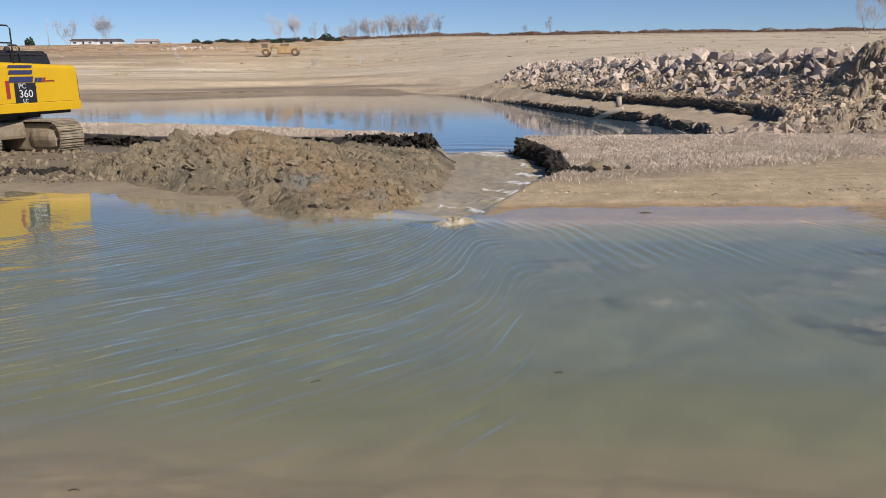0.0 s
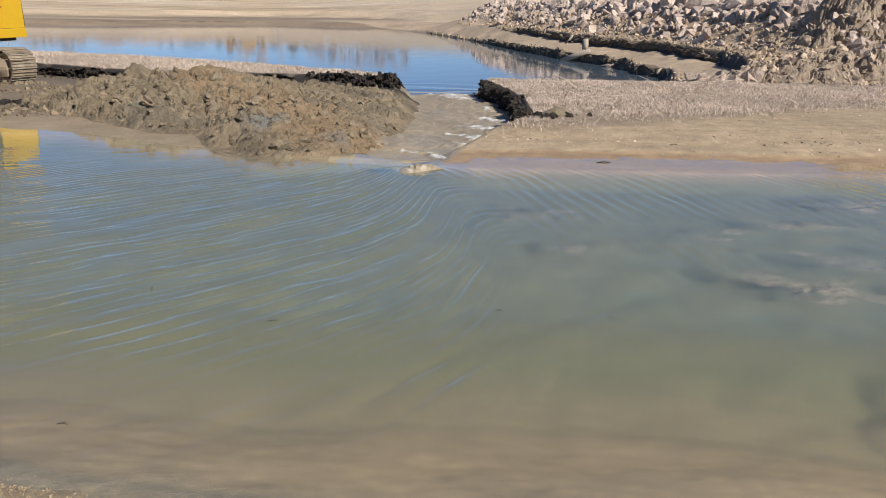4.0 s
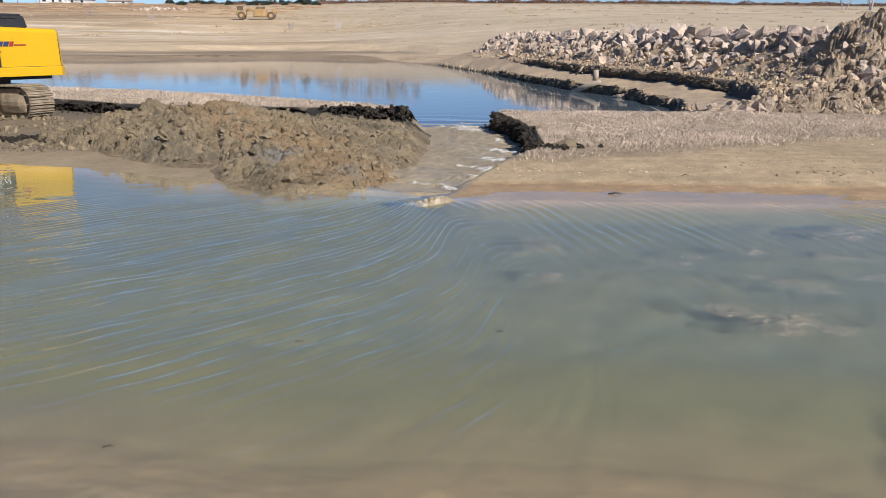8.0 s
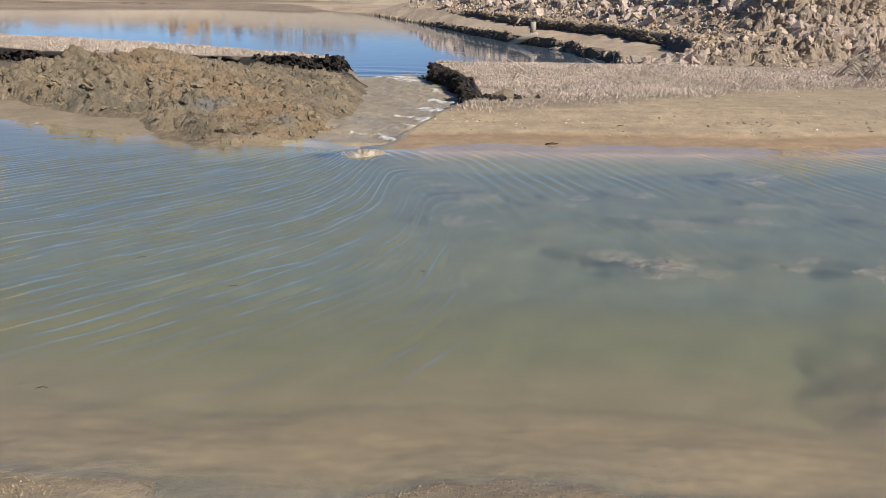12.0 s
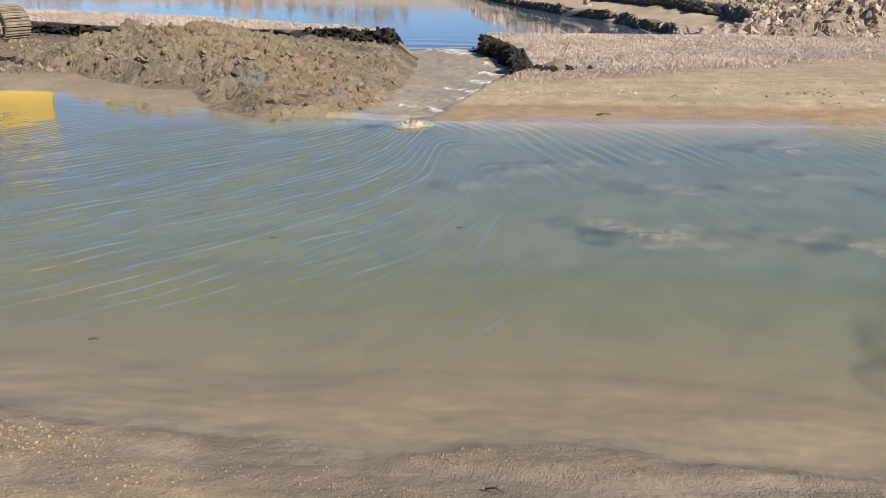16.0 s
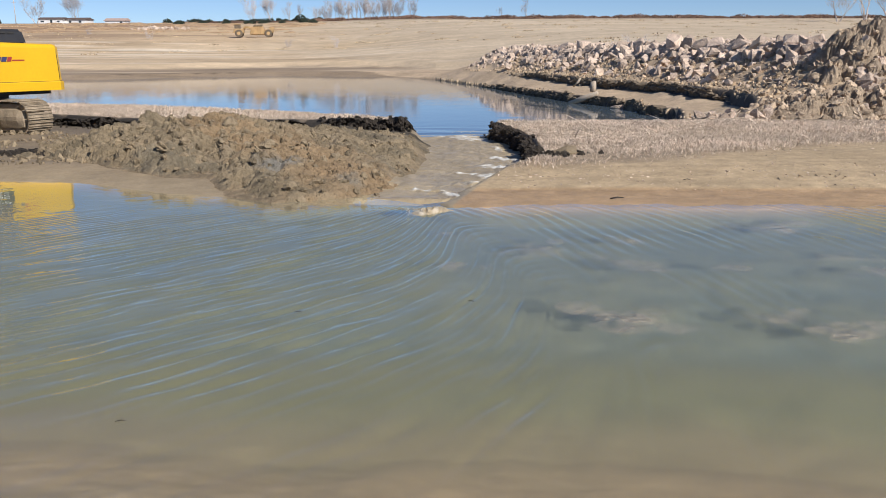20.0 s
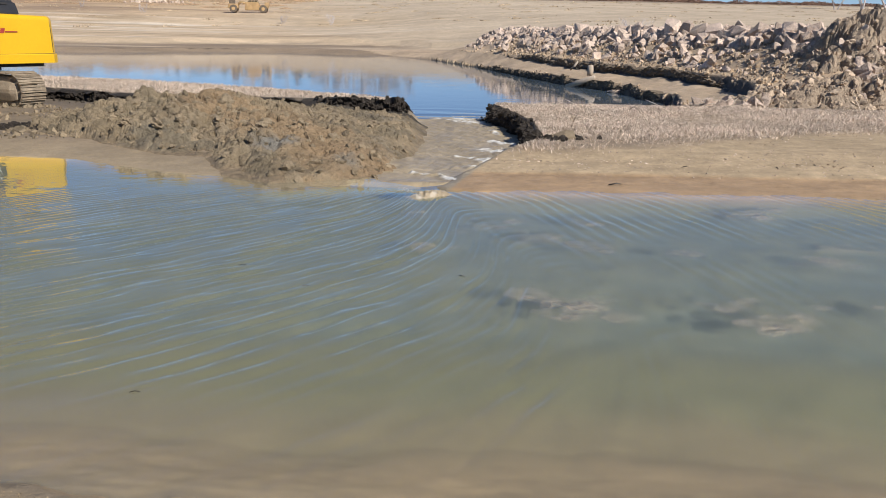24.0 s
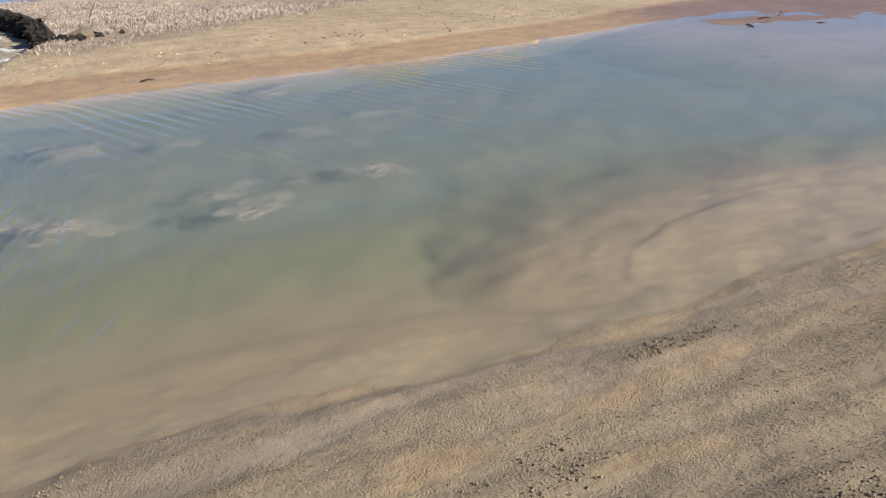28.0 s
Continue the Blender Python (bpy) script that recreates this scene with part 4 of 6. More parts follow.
ragged_face("peat_bank", "torn black peat bank along the cut under mown reeds", 420, lambda u: stream_level(16.2 + 8.1 * u) - 0.15,
            lambda u: (cut_right(16.2 + 8.1 * u) - 0.04 + 0.1 * smooth(0.1, 0, u) + 0.26 * fbm(u * 7, 0 * u, 4, 171), 16.2 + 8.1 * u), lambda u: 0.31 + 0.10 * fbm(u * 9, 0 * u, 3, 178) - 0.55 * smooth(0.84, 1.0, u), (-1, 0.1), 140, 0.26)
ragged_face("peat_bank", "low black peat face of the trench behind the mound", 520, lambda u: ground_z(-13.8 + 9.8 * u, trench_line(-13.8 + 9.8 * u) - 0.6) - 0.1,
            lambda u: (-13.8 + 9.8 * u, trench_line(-13.8 + 9.8 * u) - 0.05), lambda u: 0.33 + 0.05 * np.sin(u * 23), (0.25, -0.97), 150, 0.3)
ragged_face("peat_bank", "upturned black peat block with reed roots by the cut", 200, lambda u: 0 * u - 0.3,
            lambda u: (-3.3 + 2.5 * u, 24.0 - 0.25 * u + 0.35 * smooth(0.75, 1, u)), lambda u: 0.43 + 0.04 * np.sin(u * 9) - 0.35 * smooth(0.82, 1.0, u), (0.2, -0.98), 160, 0.3, 0.4)
spots = []
for _ in range(220):
    x, y = r7.gauss(-9.3, 0.8), r7.gauss(18.2, 0.32)
    spots.append((x, y, float(ground_z(x, y)) + 0.02, 0.05 + 0.2 * r7.random() ** 2))
for _ in range(240):
    x = r7.uniform(-13.5, -1.0)
    y = float(trench_line(x)) - abs(r7.gauss(0.15, 0.35))
    spots.append((x, y, float(ground_z(x, y)) + 0.02, 0.04 + 0.14 * r7.random() ** 2))
for _ in range(260):
    x = r7.uniform(-3.6, -0.9)
    spots.append((x, 24.0 - 0.1 * (x + 3.3) + r7.gauss(0, 0.14), r7.uniform(0.05, 0.46), 0.05 + 0.15 * r7.random() ** 2))
for _ in range(90):
    spots.append((r7.gauss(2.3, 0.32), r7.gauss(16.35, 0.16), r7.uniform(0.12, 0.3), r7.uniform(0.08, 0.34)))
for _ in range(420):
    y = r7.uniform(16.2, 24.0)
    up = r7.random()
    lo = float(stream_level(y))
    spots.append((float(cut_right(y)) - 0.05 - abs(r7.gauss(0, 0.1)) * (1.2 - 0.8 * up), y, lo + up * (0.28 - lo), r7.uniform(0.06, 0.26)))
thing("peat_lumps", scatter_mesh("peat_lumps", CLODS, spots, M_PEAT, r7), "black peat lumps along the trench and cut", "peat", kind="stuff")
thing("peat_clod", mesh_of("peat_clod", CLODS[2][0], CLODS[2][1], M_CLOD), "grey slab of clay fallen at the corner of the cut", "clod", at=pose(2.45, 16.5, 0.3, 10, -15, 30) @ Matrix.Diagonal((0.7, 0.5, 0.4, 1)))


# ---- reed stubble ----
def stubble(name, spots, label, tall=(0.02, 0.065), width=0.0055, seed=3, mat=None):
    r = np.random.RandomState(seed)
    x, y = spots
    n = len(x)
    z = ground_z(x, y) - 0.02
    hgt = r.uniform(tall[0], tall[1], n) * (0.75 + 0.5 * (fbm(x * 0.7, y * 0.7, 3, 101) > 0))
    a = r.uniform(0, np.pi, n)
    w = width * r.uniform(0.6, 1.6, n)
    lean = r.normal(0, 0.6, (n, 2)) * hgt[:, None]
    dx, dy = np.cos(a) * w, np.sin(a) * w
    b0 = np.column_stack([x - dx, y - dy, z])
    b1 = np.column_stack([x + dx, y + dy, z])
    t0 = np.column_stack([x + lean[:, 0] + dx * 0.7, y + lean[:, 1] + dy * 0.7, z + hgt])
    t1 = np.column_stack([x + lean[:, 0] - dx * 0.7, y + lean[:, 1] - dy * 0.7, z + hgt * 0.96])
    vs = np.stack([b0, b1, t0, t1], 1).reshape(-1, 3)
    fs = np.arange(4 * n).reshape(-1, 4)
    return thing(name, mesh_of(name, vs, fs, mat or M_STUBBLE), label, "grass", kind="stuff")


def spread(n, box, keep, seed):
    r = np.random.RandomState(seed)
    x, y = r.uniform(box[0], box[1], n), r.uniform(box[2], box[3], n)
    m = keep(x, y, r.uniform(0, 1, n))
    return x[m], y[m]


def on_right(x, y, u):
    edge = y - reed_near(x) + 0.5 * fbm(x, y, 3, 110)
    dens = np.clip(0.3 + edge * 0.5, 0, 1) * smooth(-0.5, 0.1, edge) * np.clip(0.75 + 0.9 * fbm(x * 0.8, y * 1.6, 3, 111), 0.25, 1)
    return (u < dens) & (x > cut_right(y) + 0.12) & (y < berm_edge(x) + 0.05) & ~((x > 10) & (pile_h(x, y) > 0.02))


def on_left(x, y, u):
    t = y - trench_line(x)
    return (t > 0.28) & (y < berm_edge(x) + 0.05) & (u < 0.7)


stubble("reed_stubble", spread(300000, (1.2, 16.5, 14.6, 24.8), on_right, 1), "pale mown reed stubble covering the berm", (0.028, 0.075), 0.0062)
stubble("reed_stubble", spread(90000, (-20, -0.8, 23.0, 34.5), on_left, 2), "pale mown reed stubble behind the trench", (0.03, 0.085), 0.008, seed=4)


def litter_spots(x, y, u):
    e = y - shore_north(x)
    return (e > 1.5) & (y < reed_near(x) + 0.6) & (u < 0.25 + 0.7 * (np.abs(e - 2.2 + 0.15 * fbm(x * 2, y, 2, 6)) < 0.1)) & (x > cut_right(y) + 0.3) & (fbm(x * 1.5, y * 4, 3, 112) > -0.1)


lx, ly = spread(5200, (0.6, 13, 13.4, 17.5), litter_spots, 7)
stubble("straw_litter", (lx, ly), "scattered straw bits on the sand beach", tall=(0.01, 0.035), width=0.02, seed=9)
rl = random.Random(31)
stray = []
for _ in range(26):
    x, y = rl.uniform(1.6, 12), rl.uniform(18, 24.3)
    z = float(ground_z(x, y))
    a, ln, up = rl.uniform(0, 6.28), rl.uniform(0.3, 0.7), rl.uniform(0.05, 0.45)
    stray.append(([(x, y, z), (x + math.cos(a) * ln * 0.5, y + math.sin(a) * ln * 0.5, z + up * 0.6), (x + math.cos(a) * ln, y + math.sin(a) * ln, z + up)], [0.012, 0.01, 0.006]))
thing("reed_stalks", tubes_mesh("reed_stalks", stray, M_STUBBLE, 4), "long bleached reed stalks left in the stubble", "grass", kind="stuff")
xs = np.array([rl.uniform(0.8, 13) for _ in range(900)])
ys = shore_north(xs) + np.array([rl.uniform(1.3, 3.4) for _ in range(900)])
peb = [(x, y, z + 0.004, 0.015 + 0.03 * rl.random() ** 3) for x, y, z in zip(xs, ys, ground_z(xs, ys))]
thing("shell_bits", scatter_mesh("shell_bits", CLODS, peb, M_STONES, rl), "pale shell and stone bits on the beach", "pebbles", kind="stuff")
CRUMBS = [hull(rng, 7, (1, rng.uniform(0.6, 1), rng.uniform(0.5, 0.9)), 0.2) for _ in range(8)]
rc = np.random.RandomState(32)
xs, ys = rc.uniform(-2.6, 7.5, 150000), rc.uniform(0.9, 3.75, 150000)
zs = ground_z(xs, ys)
keep = (zs > 0.022) & (bank_crumbs(xs, ys) + rc.uniform(-0.5, 0.42, len(xs)) > 0.05) & (bank_pools(xs, ys) < 0.4)
size = 0.006 + 0.016 * rc.uniform(0, 1, len(xs)) ** 3 * (0.6 + 0.9 * smooth(0.1, 0.4, fbm(xs * 0.9 + 9, ys * 2.2, 3, 56)))
peb = list(zip(xs[keep], ys[keep], zs[keep] + 0.12 * size[keep], size[keep]))
thing("gravel", scatter_mesh("gravel", CRUMBS, peb, M_GRAVEL, rl), "crumbs of gravel and earth on the near bank", "gravel", kind="stuff")
for k, (x, y, ln, a) in enumerate(((2.75, 12.75, 0.22, 0.1), (4.2, 13.95, 0.12, -0.4), (0.35, 3.05, 0.09, -0.5), (13.2, 12.2, 0.4, 0.5), (15.2, 11.6, 0.45, -0.2), (12.4, 12.1, 0.3, 0.9), (14.2, 11.2, 0.3, 1.2), (16.2, 12.0, 0.4, 0.3), (15.6, 10.6, 0.25, -0.8))):
    z = float(ground_z(x, y)) + 0.015
    dx, dy = math.cos(a) * ln / 2, math.sin(a) * ln / 2
    runs = [([(-dx, -dy, 0), (0, 0, 0.02), (dx, dy, 0.01)], [0.012 * min(1, ln * 4), 0.014 * min(1, ln * 4), 0.008 * min(1, ln * 4)]), ([(0, 0, 0.02), (dx * 0.3 - dy * 0.3, dy * 0.3 + dx * 0.3, 0.02 + 0.1 * ln)], [0.03 * ln, 0.01 * ln])]
    thing("twig", tubes_mesh("twig", runs, M_TWIG, 5), "dark wet twig lying on the shore", "twig", "twigs on the shore", at=(x, y, z))

# ---- rock dam ----
rs = random.Random(21)
STONES = []
for k in range(14):
    v, q = block(rs, (1, rs.uniform(0.5, 0.95), rs.uniform(0.25, 0.75)))
    STONES.append(mesh_of("stone", v, q, M_STONE))
STONES_RAW = [(np.array([v.co[:] for v in me.vertices]), [tuple(p.vertices) for p in me.polygons]) for me in STONES]
dam = thing("rock_dam", None, "long dam of angular pale quarried stone above the lower pond", "rock dam", kind="structure")
far_places, near_places = [], []
ys = 27 + 59 * np.array([rs.random() for _ in range(3600)]) ** 1.15
ss = np.array([rs.uniform(2.9, 8.2) for _ in range(3600)])
xs = dam_shore(ys) + ss / 0.97
for x, y, s_, g in zip(xs, ys, ss, ground_z(xs, ys)):
    size = (rs.uniform(0.28, 0.80) if s_ > 5.2 else 0.16 + 0.55 * rs.random() ** 2.2) * (1 if y > 34 else 0.9)
    if s_ < 3.6 and rs.random() < 0.7:
        size *= 0.5
    if s_ < 4.9 and rs.random() < (0.45 if fbm(x * 0.5, y * 0.35, 3, 170) > 0.05 else 0.8):
        continue
    if y < 34 and s_ < 5.4:
        size *= 0.6
        if rs.random() < 0.55:
            continue
    (near_places if y < 45 else far_places).append((x, y, g + size * rs.uniform(0.05, 0.28), size))
BIG = ((29.5, 0.8), (30.6, 1.0), (31.7, 0.8), (32.6, 1.0), (33.5, 0.8), (34.5, 1.1), (35.6, 0.9), (36.8, 1.15), (37.6, 1.0), (38.8, 0.9), (40.0, 1.15), (40.8, 0.9), (42.0, 1.15), (44.2, 1.45), (45.3, 1.2), (46.5, 1.1), (48.0, 1.2), (50.0, 1.3), (52.5, 1.4), (55, 1.2), (58.5, 1.1), (62, 1.4), (66, 1.2))
near_places.sort(key=lambda p: -p[3])
for x, y, z, size in near_places[:280]:
    child("stone", STONES[rs.randrange(14)], dam, at=Matrix.Translation((x, y, z)) @ Matrix(turn(rs, 3.1)).to_4x4() @ Matrix.Diagonal((size, size, size, 1)))
for y, size in BIG:
    x = float(dam_shore(y)) + 6.1
    z = float(ground_z(x, y)) + 0.25 * size
    child("stone", STONES[rs.randrange(14)], dam, at=Matrix.Translation((x, y, z)) @ Matrix(turn(rs, 0.35)).to_4x4() @ Matrix.Diagonal((size * 0.8, size * 0.8, size * 1.15, 1)))
rd = random.Random(23)
ys = [rd.uniform(26.5, 75) for _ in range(4200)]
xs = [float(dam_shore(y)) + rd.uniform(2.4, 6.4) for y in ys]
soil = [(x, y, z + 0.02, 0.07 + 0.3 * rd.random() ** 2.5) for x, y, z in zip(xs, ys, ground_z(xs, ys))]
child("loose_soil", scatter_mesh("loose_soil", CLODS, soil, M_CLOD_DRY, rd), dam, "brown soil clods between the stones", kind="stuff")
child("riprap", scatter_mesh("riprap", STONES_RAW, far_places + near_places[280:], M_STONES, rs), dam, "tumbled pale stones", kind="stuff")
spots = []
for _ in range(260):
    y = rs.uniform(30, 84)
    s = rs.choice((0.2, 2.3)) + rs.gauss(0, 0.12)
    x = float(dam_shore(y)) + s
    spots.append((x, y, float(ground_z(x, y)) + rs.uniform(-0.1, 0.05), 0.12 + 0.3 * rs.random() ** 2))
for s_, low_, top_, seed, words in ((0.12, -0.65, -0.04, 181, "undercut muddy ledge at the edge of the lower pond"), (2.2, 0.2, 0.74, 185, "undercut earth step below the rock dam")):
    ragged_face("mud_ledge", words, 520, lambda u: low_ + 0 * u, lambda u: (dam_shore(32 + 36 * u) + s_ / 0.97 - 0.3 * fbm((dam_shore(32 + 36 * u) + s_) * 0.3, (32 + 36 * u) * 0.35, 4, 14), 32 + 36 * u),
                lambda u: top_ - 0.06 + 0.22 * fbm(u * 22, 0 * u, 3, seed) - 0.25 * smooth(0.85, 1.0, u) - 0.7 * smooth(0.14, 0.0, u), (-1, -0.1), seed, 0.2, 0.35, M_LEDGE)
child("ledge_lumps", scatter_mesh("ledge_lumps", CLODS, spots, M_CLOD_DRY, rs), dam, "crumbled mud lumps along the ledges", kind="stuff")
for k in range(26):
    x, y = rs.uniform(7.2, 10.2), rs.uniform(25.3, 27.6)
    size = rs.uniform(0.2, 0.6)
    thing("boulder", STONES[rs.randrange(14)], "pale broken stone at the foot of the dirt pile", "rock", "rocks at the pile's foot",
          at=Matrix.Translation((x, y, max(float(ground_z(x, y)), -0.45) + 0.2 * size)) @ Matrix(turn(rs, 3.1)).to_4x4() @ Matrix.Diagonal((size, size, size * 0.8, 1)))


def log(points, radii, label, name="log"):
    base = Vector(points[0])
    thing(name, tubes_mesh(name, [([Vector(p) - base for p in points], radii)], M_LOG, 8), label, "log", "driftwood by the lower pond", at=base)


log([(8.35, 46.0, 0.1), (8.36, 46.0, 0.4), (8.34, 46.0, 0.68)], [0.17, 0.17, 0.16], "short upright weathered post on the muddy ledge", "post")
log([(7.0, 45.6, -0.5), (7.7, 45.2, -0.2), (8.35, 44.6, 0.1)], [0.12, 0.15, 0.13], "leaning weathered log from the ledge into the water")
log([(7.6, 48.2, 0.35), (7.8, 48.0, 0.55), (7.95, 47.9, 0.8)], [0.08, 0.07, 0.05], "leaning weathered stake on the ledge")
thing("boulder", STONES[3], "rounded pale stone in the water below the ledge", "rock", at=Matrix.Translation((8.95, 41.6, -0.42)) @ Matrix.Diagonal((0.9, 0.6, 0.55, 1)))


def branch_tangle(name, label, count, cx, cy, sx, sy, arc, length, up, radius, seed):
    """A heap of dead branches, each a part of its own."""
    r = random.Random(seed)
    root = thing(name, None, label, "driftwood", at=(cx, cy, float(ground_z(cx, cy))))
    z0 = float(ground_z(cx, cy))
    for _ in range(count):
        x, y = r.gauss(0, sx), r.gauss(0, sy)
        z = max(float(ground_z(cx + x, cy + y)), -0.3) - z0
        a, ln, h = r.uniform(*arc), r.uniform(*length), r.uniform(*up)
        pts = [(x, y, z), (x + math.cos(a) * ln * 0.5, y + math.sin(a) * ln * 0.35, z + h * 0.65), (x + math.cos(a) * ln, y + math.sin(a) * ln * 0.55, z + h)]
        child("branch", tubes_mesh("branch", [(pts, [radius, radius * 0.75, radius * 0.35])], M_LOG, 5), root)


branch_tangle("driftwood", "tangle of bleached dead branches on the rubble", 26, 8.2, 25.6, 0.8, 0.4, (-0.3, 1.2), (0.3, 0.9), (0.05, 0.35), 0.026, 61)
branch_tangle("dead_brush", "dry grey brush at the foot of the dirt pile", 50, 13.3, 21.4, 1.0, 0.45, (0, 6.28), (0.4, 1.2), (0.2, 0.9), 0.018, 62)


# ---- excavator ----
def loop_mesh(name, outline, z0, z1, mat, bevel=0.0, inset=0.0):
    """An upright prism over an outline, its top rim rounded."""
    bm = bmesh.new()
    lo = [bm.verts.new((x, y, z0)) for x, y in outline]
    hi = [bm.verts.new((x * (1 - inset), y * (1 - inset), z1)) for x, y in outline]
    n = len(outline)
    bm.faces.new(lo[::-1])
    top = bm.faces.new(hi)
    for i in range(n):
        bm.faces.new((lo[i], lo[(i + 1) % n], hi[(i + 1) % n], hi[i]))
    if bevel:
        bmesh.ops.bevel(bm, geom=list(top.edges), offset=bevel, segments=4, affect="EDGES", profile=0.5)
    bmesh.ops.recalc_face_normals(bm, faces=bm.faces[:])
    return bm_mesh(name, bm, mat)


def tail_outline(grow=0.0, x0=-2.6):
    """Half of a tail with tight corners and a slightly bowed rear."""
    pts = [(x0, -1.35 - grow), (2.90, -1.35 - grow), (3.06 + grow, -1.20 - grow), (3.14 + grow, -1.05)]
    pts += [(3.14 + grow + 0.16 * math.sin(math.pi * k / 16), -1.05 + 2.1 * k / 16) for k in range(1, 16)]
    pts += [(3.14 + grow, 1.05), (3.06 + grow, 1.20 + grow), (2.90, 1.35 + grow), (x0, 1.35 + grow)]
    return pts


def text_mesh(word, size, mat):
    cu = bpy.data.curves.new(word, "FONT")
    cu.body, cu.size, cu.extrude, cu.align_x = word, size, 0.003, "CENTER"
    ob = new("lettering", cu)
    me = bpy.data.meshes.new_from_object(ob.evaluated_get(bpy.context.evaluated_depsgraph_get()))
    bpy.data.objects.remove(ob)
    me.materials.clear()
    me.materials.append(mat)
    return me


EXC = (-14.08, 23.05, 0.0)


def build_excavator():
    root = thing("excavator", None, "yellow tracked excavator with muddy tracks standing on the berm", "excavator", at=Matrix.Translation(EXC))
    axis = radians(-25)
    shoe = box_mesh("shoe", (0.205, 0.8, 0.03), M_TRACK, 0.006)
    bm = bmesh.new()
    bm.from_mesh(shoe)
    for gx in (-0.06, 0.03, 0.085):
        bmesh.ops.create_cube(bm, size=1, matrix=Matrix.Translation((gx, 0, 0.025)) @ Matrix.Diagonal((0.016, 0.8, 0.035, 1)))
    bm.to_mesh(shoe)
    bm.free()
    half, rad = 1.98, 0.47
    n = 48
    length = 4 * half + 2 * math.pi * rad
    for side in (-1, 1):
        base = pose(0, 0, 0, 0, 0, math.degrees(axis)) @ Matrix.Translation((0, side * 1.3, rad + 0.05))
        frame_me = box_mesh("track", (3.9, 0.62, 0.78), M_TRACK, 0.05)
        track = child("track", frame_me, root, "mud-caked crawler track", base)
        for k in range(n):
            d = (k + 0.5) / n * length
            if d < 2 * half:
                p = (d - half, rad, 0)
            elif d < 2 * half + math.pi * rad:
                a = (d - 2 * half) / rad
                p = (half + rad * math.sin(a), rad * math.cos(a), a)
            elif d < 4 * half + math.pi * rad:
                p = (half - (d - 2 * half - math.pi * rad), -rad, math.pi)
            else:
                a = (d - 4 * half - math.pi * rad) / rad
                p = (-half - rad * math.sin(a), -rad * math.cos(a), math.pi + a)
            sag = 0.035 * math.cos(p[0] / half * 1.5) if p[1] > 0.4 and abs(p[0]) < half else 0
            child("shoe", shoe, track, at=Matrix.Translation((p[0], 0, p[1] - sag)) @ Matrix.Rotation(p[2], 4, "Y"))
        for end in (-1, 1):
            bm = bmesh.new()
            bmesh.ops.create_cone(bm, cap_ends=True, segments=36, radius1=0.40, radius2=0.40, depth=0.5, matrix=Matrix.Rotation(math.pi / 2, 4, "X"))
            bmesh.ops.bevel(bm, geom=bm.edges[:], offset=0.03, segments=2, affect="EDGES")
            child("idler" if end > 0 else "sprocket", bm_mesh("idler", bm, M_TRACK), track, at=(end * half, 0, 0))
            child("guard_plate", box_mesh("guard_plate", (1.2, 0.81, 0.62), M_TRACK, 0.26), track, "mud-caked guard plate", at=(end * (half - 0.35), 0, -0.02))
        for k in range(6):
            bm = bmesh.new()
            bmesh.ops.create_cone(bm, cap_ends=True, segments=18, radius1=0.11, radius2=0.11, depth=0.5, matrix=Matrix.Rotation(math.pi / 2, 4, "X"))
            child("roller", bm_mesh("roller", bm, M_TRACK), track, at=(-1.4 + 0.56 * k, 0, -rad + 0.13))
    child("carbody", box_mesh("carbody", (1.9, 2.0, 0.5), M_TRACK, 0.1, (0, 0, 0.72)), root, at=Matrix.Rotation(axis, 4, "Z"))
    bm = bmesh.new()
    bmesh.ops.create_cone(bm, cap_ends=True, segments=40, radius1=0.72, radius2=0.72, depth=0.34, matrix=Matrix.Translation((0, 0, 1.12)))
    child("slewing_ring", bm_mesh("slewing_ring", bm, M_DARK), root)
    # everything that slews is under one deck
    deck = child("upper_structure", loop_mesh("upper_structure", [(x * 0.9, y * 0.9) for x, y in tail_outline()], 1.13, 1.235, M_DARK), root, "slewing upper structure", pose(0, 0, 0, 0, 0, 58))
    tail = loop_mesh("counterweight", tail_outline(0.0, -1.15), 1.497, 2.66, M_YELLOW, 0.13, 0.012)
    for vert in tail.vertices:
        if vert.co.z > 2.3:
            vert.co.z -= 0.028 * (vert.co.x + 1.15)
    child("counterweight", tail, deck, "glossy yellow counterweight")
    child("skirt", loop_mesh("skirt", tail_outline(0.035, -1.15), 1.23, 1.487, M_YELLOW, 0.025), deck, "yellow lower rim")
    child("engine_cover", loop_mesh("engine_cover", [(-2.6, -1.35), (-1.165, -1.35), (-1.165, 1.35), (-2.6, 1.35)], 1.23, 2.66, M_YELLOW, 0.09), deck, "yellow side cover")
    v = []
    for x, y in tail_outline(0.002, -1.15):
        v += [(x, y, 1.486), (x, y, 1.498)]
    child("seam", mesh_of("seam", v, [(2 * i, 2 * i + 2, 2 * i + 3, 2 * i + 1) for i in range(len(v) // 2 - 1)], M_DARK), deck, "dark panel gap")
    runs = [([(2.91, -1.348, 1.53), (2.895, -1.34, 2.1), (2.87, -1.325, 2.42)], [0.007] * 3)]
    child("panel_edge", tubes_mesh("panel_edge", runs, M_DARK, 5), deck, "dark panel gap")
    for x, z in ((1.05, 1.98), (1.08, 1.94)):
        child("lift_eye", box_mesh("lift_eye", (0.09, 0.02, 0.025), M_DARK, 0.004), deck, at=pose(x, -1.352, z, 0, 35, 0))
    # hood
    bm = bmesh.new()
    bmesh.ops.create_cube(bm, size=1, matrix=Matrix.Translation((0.5, 0, 2.74)) @ Matrix.Diagonal((3.4, 2.2, 0.44, 1)))
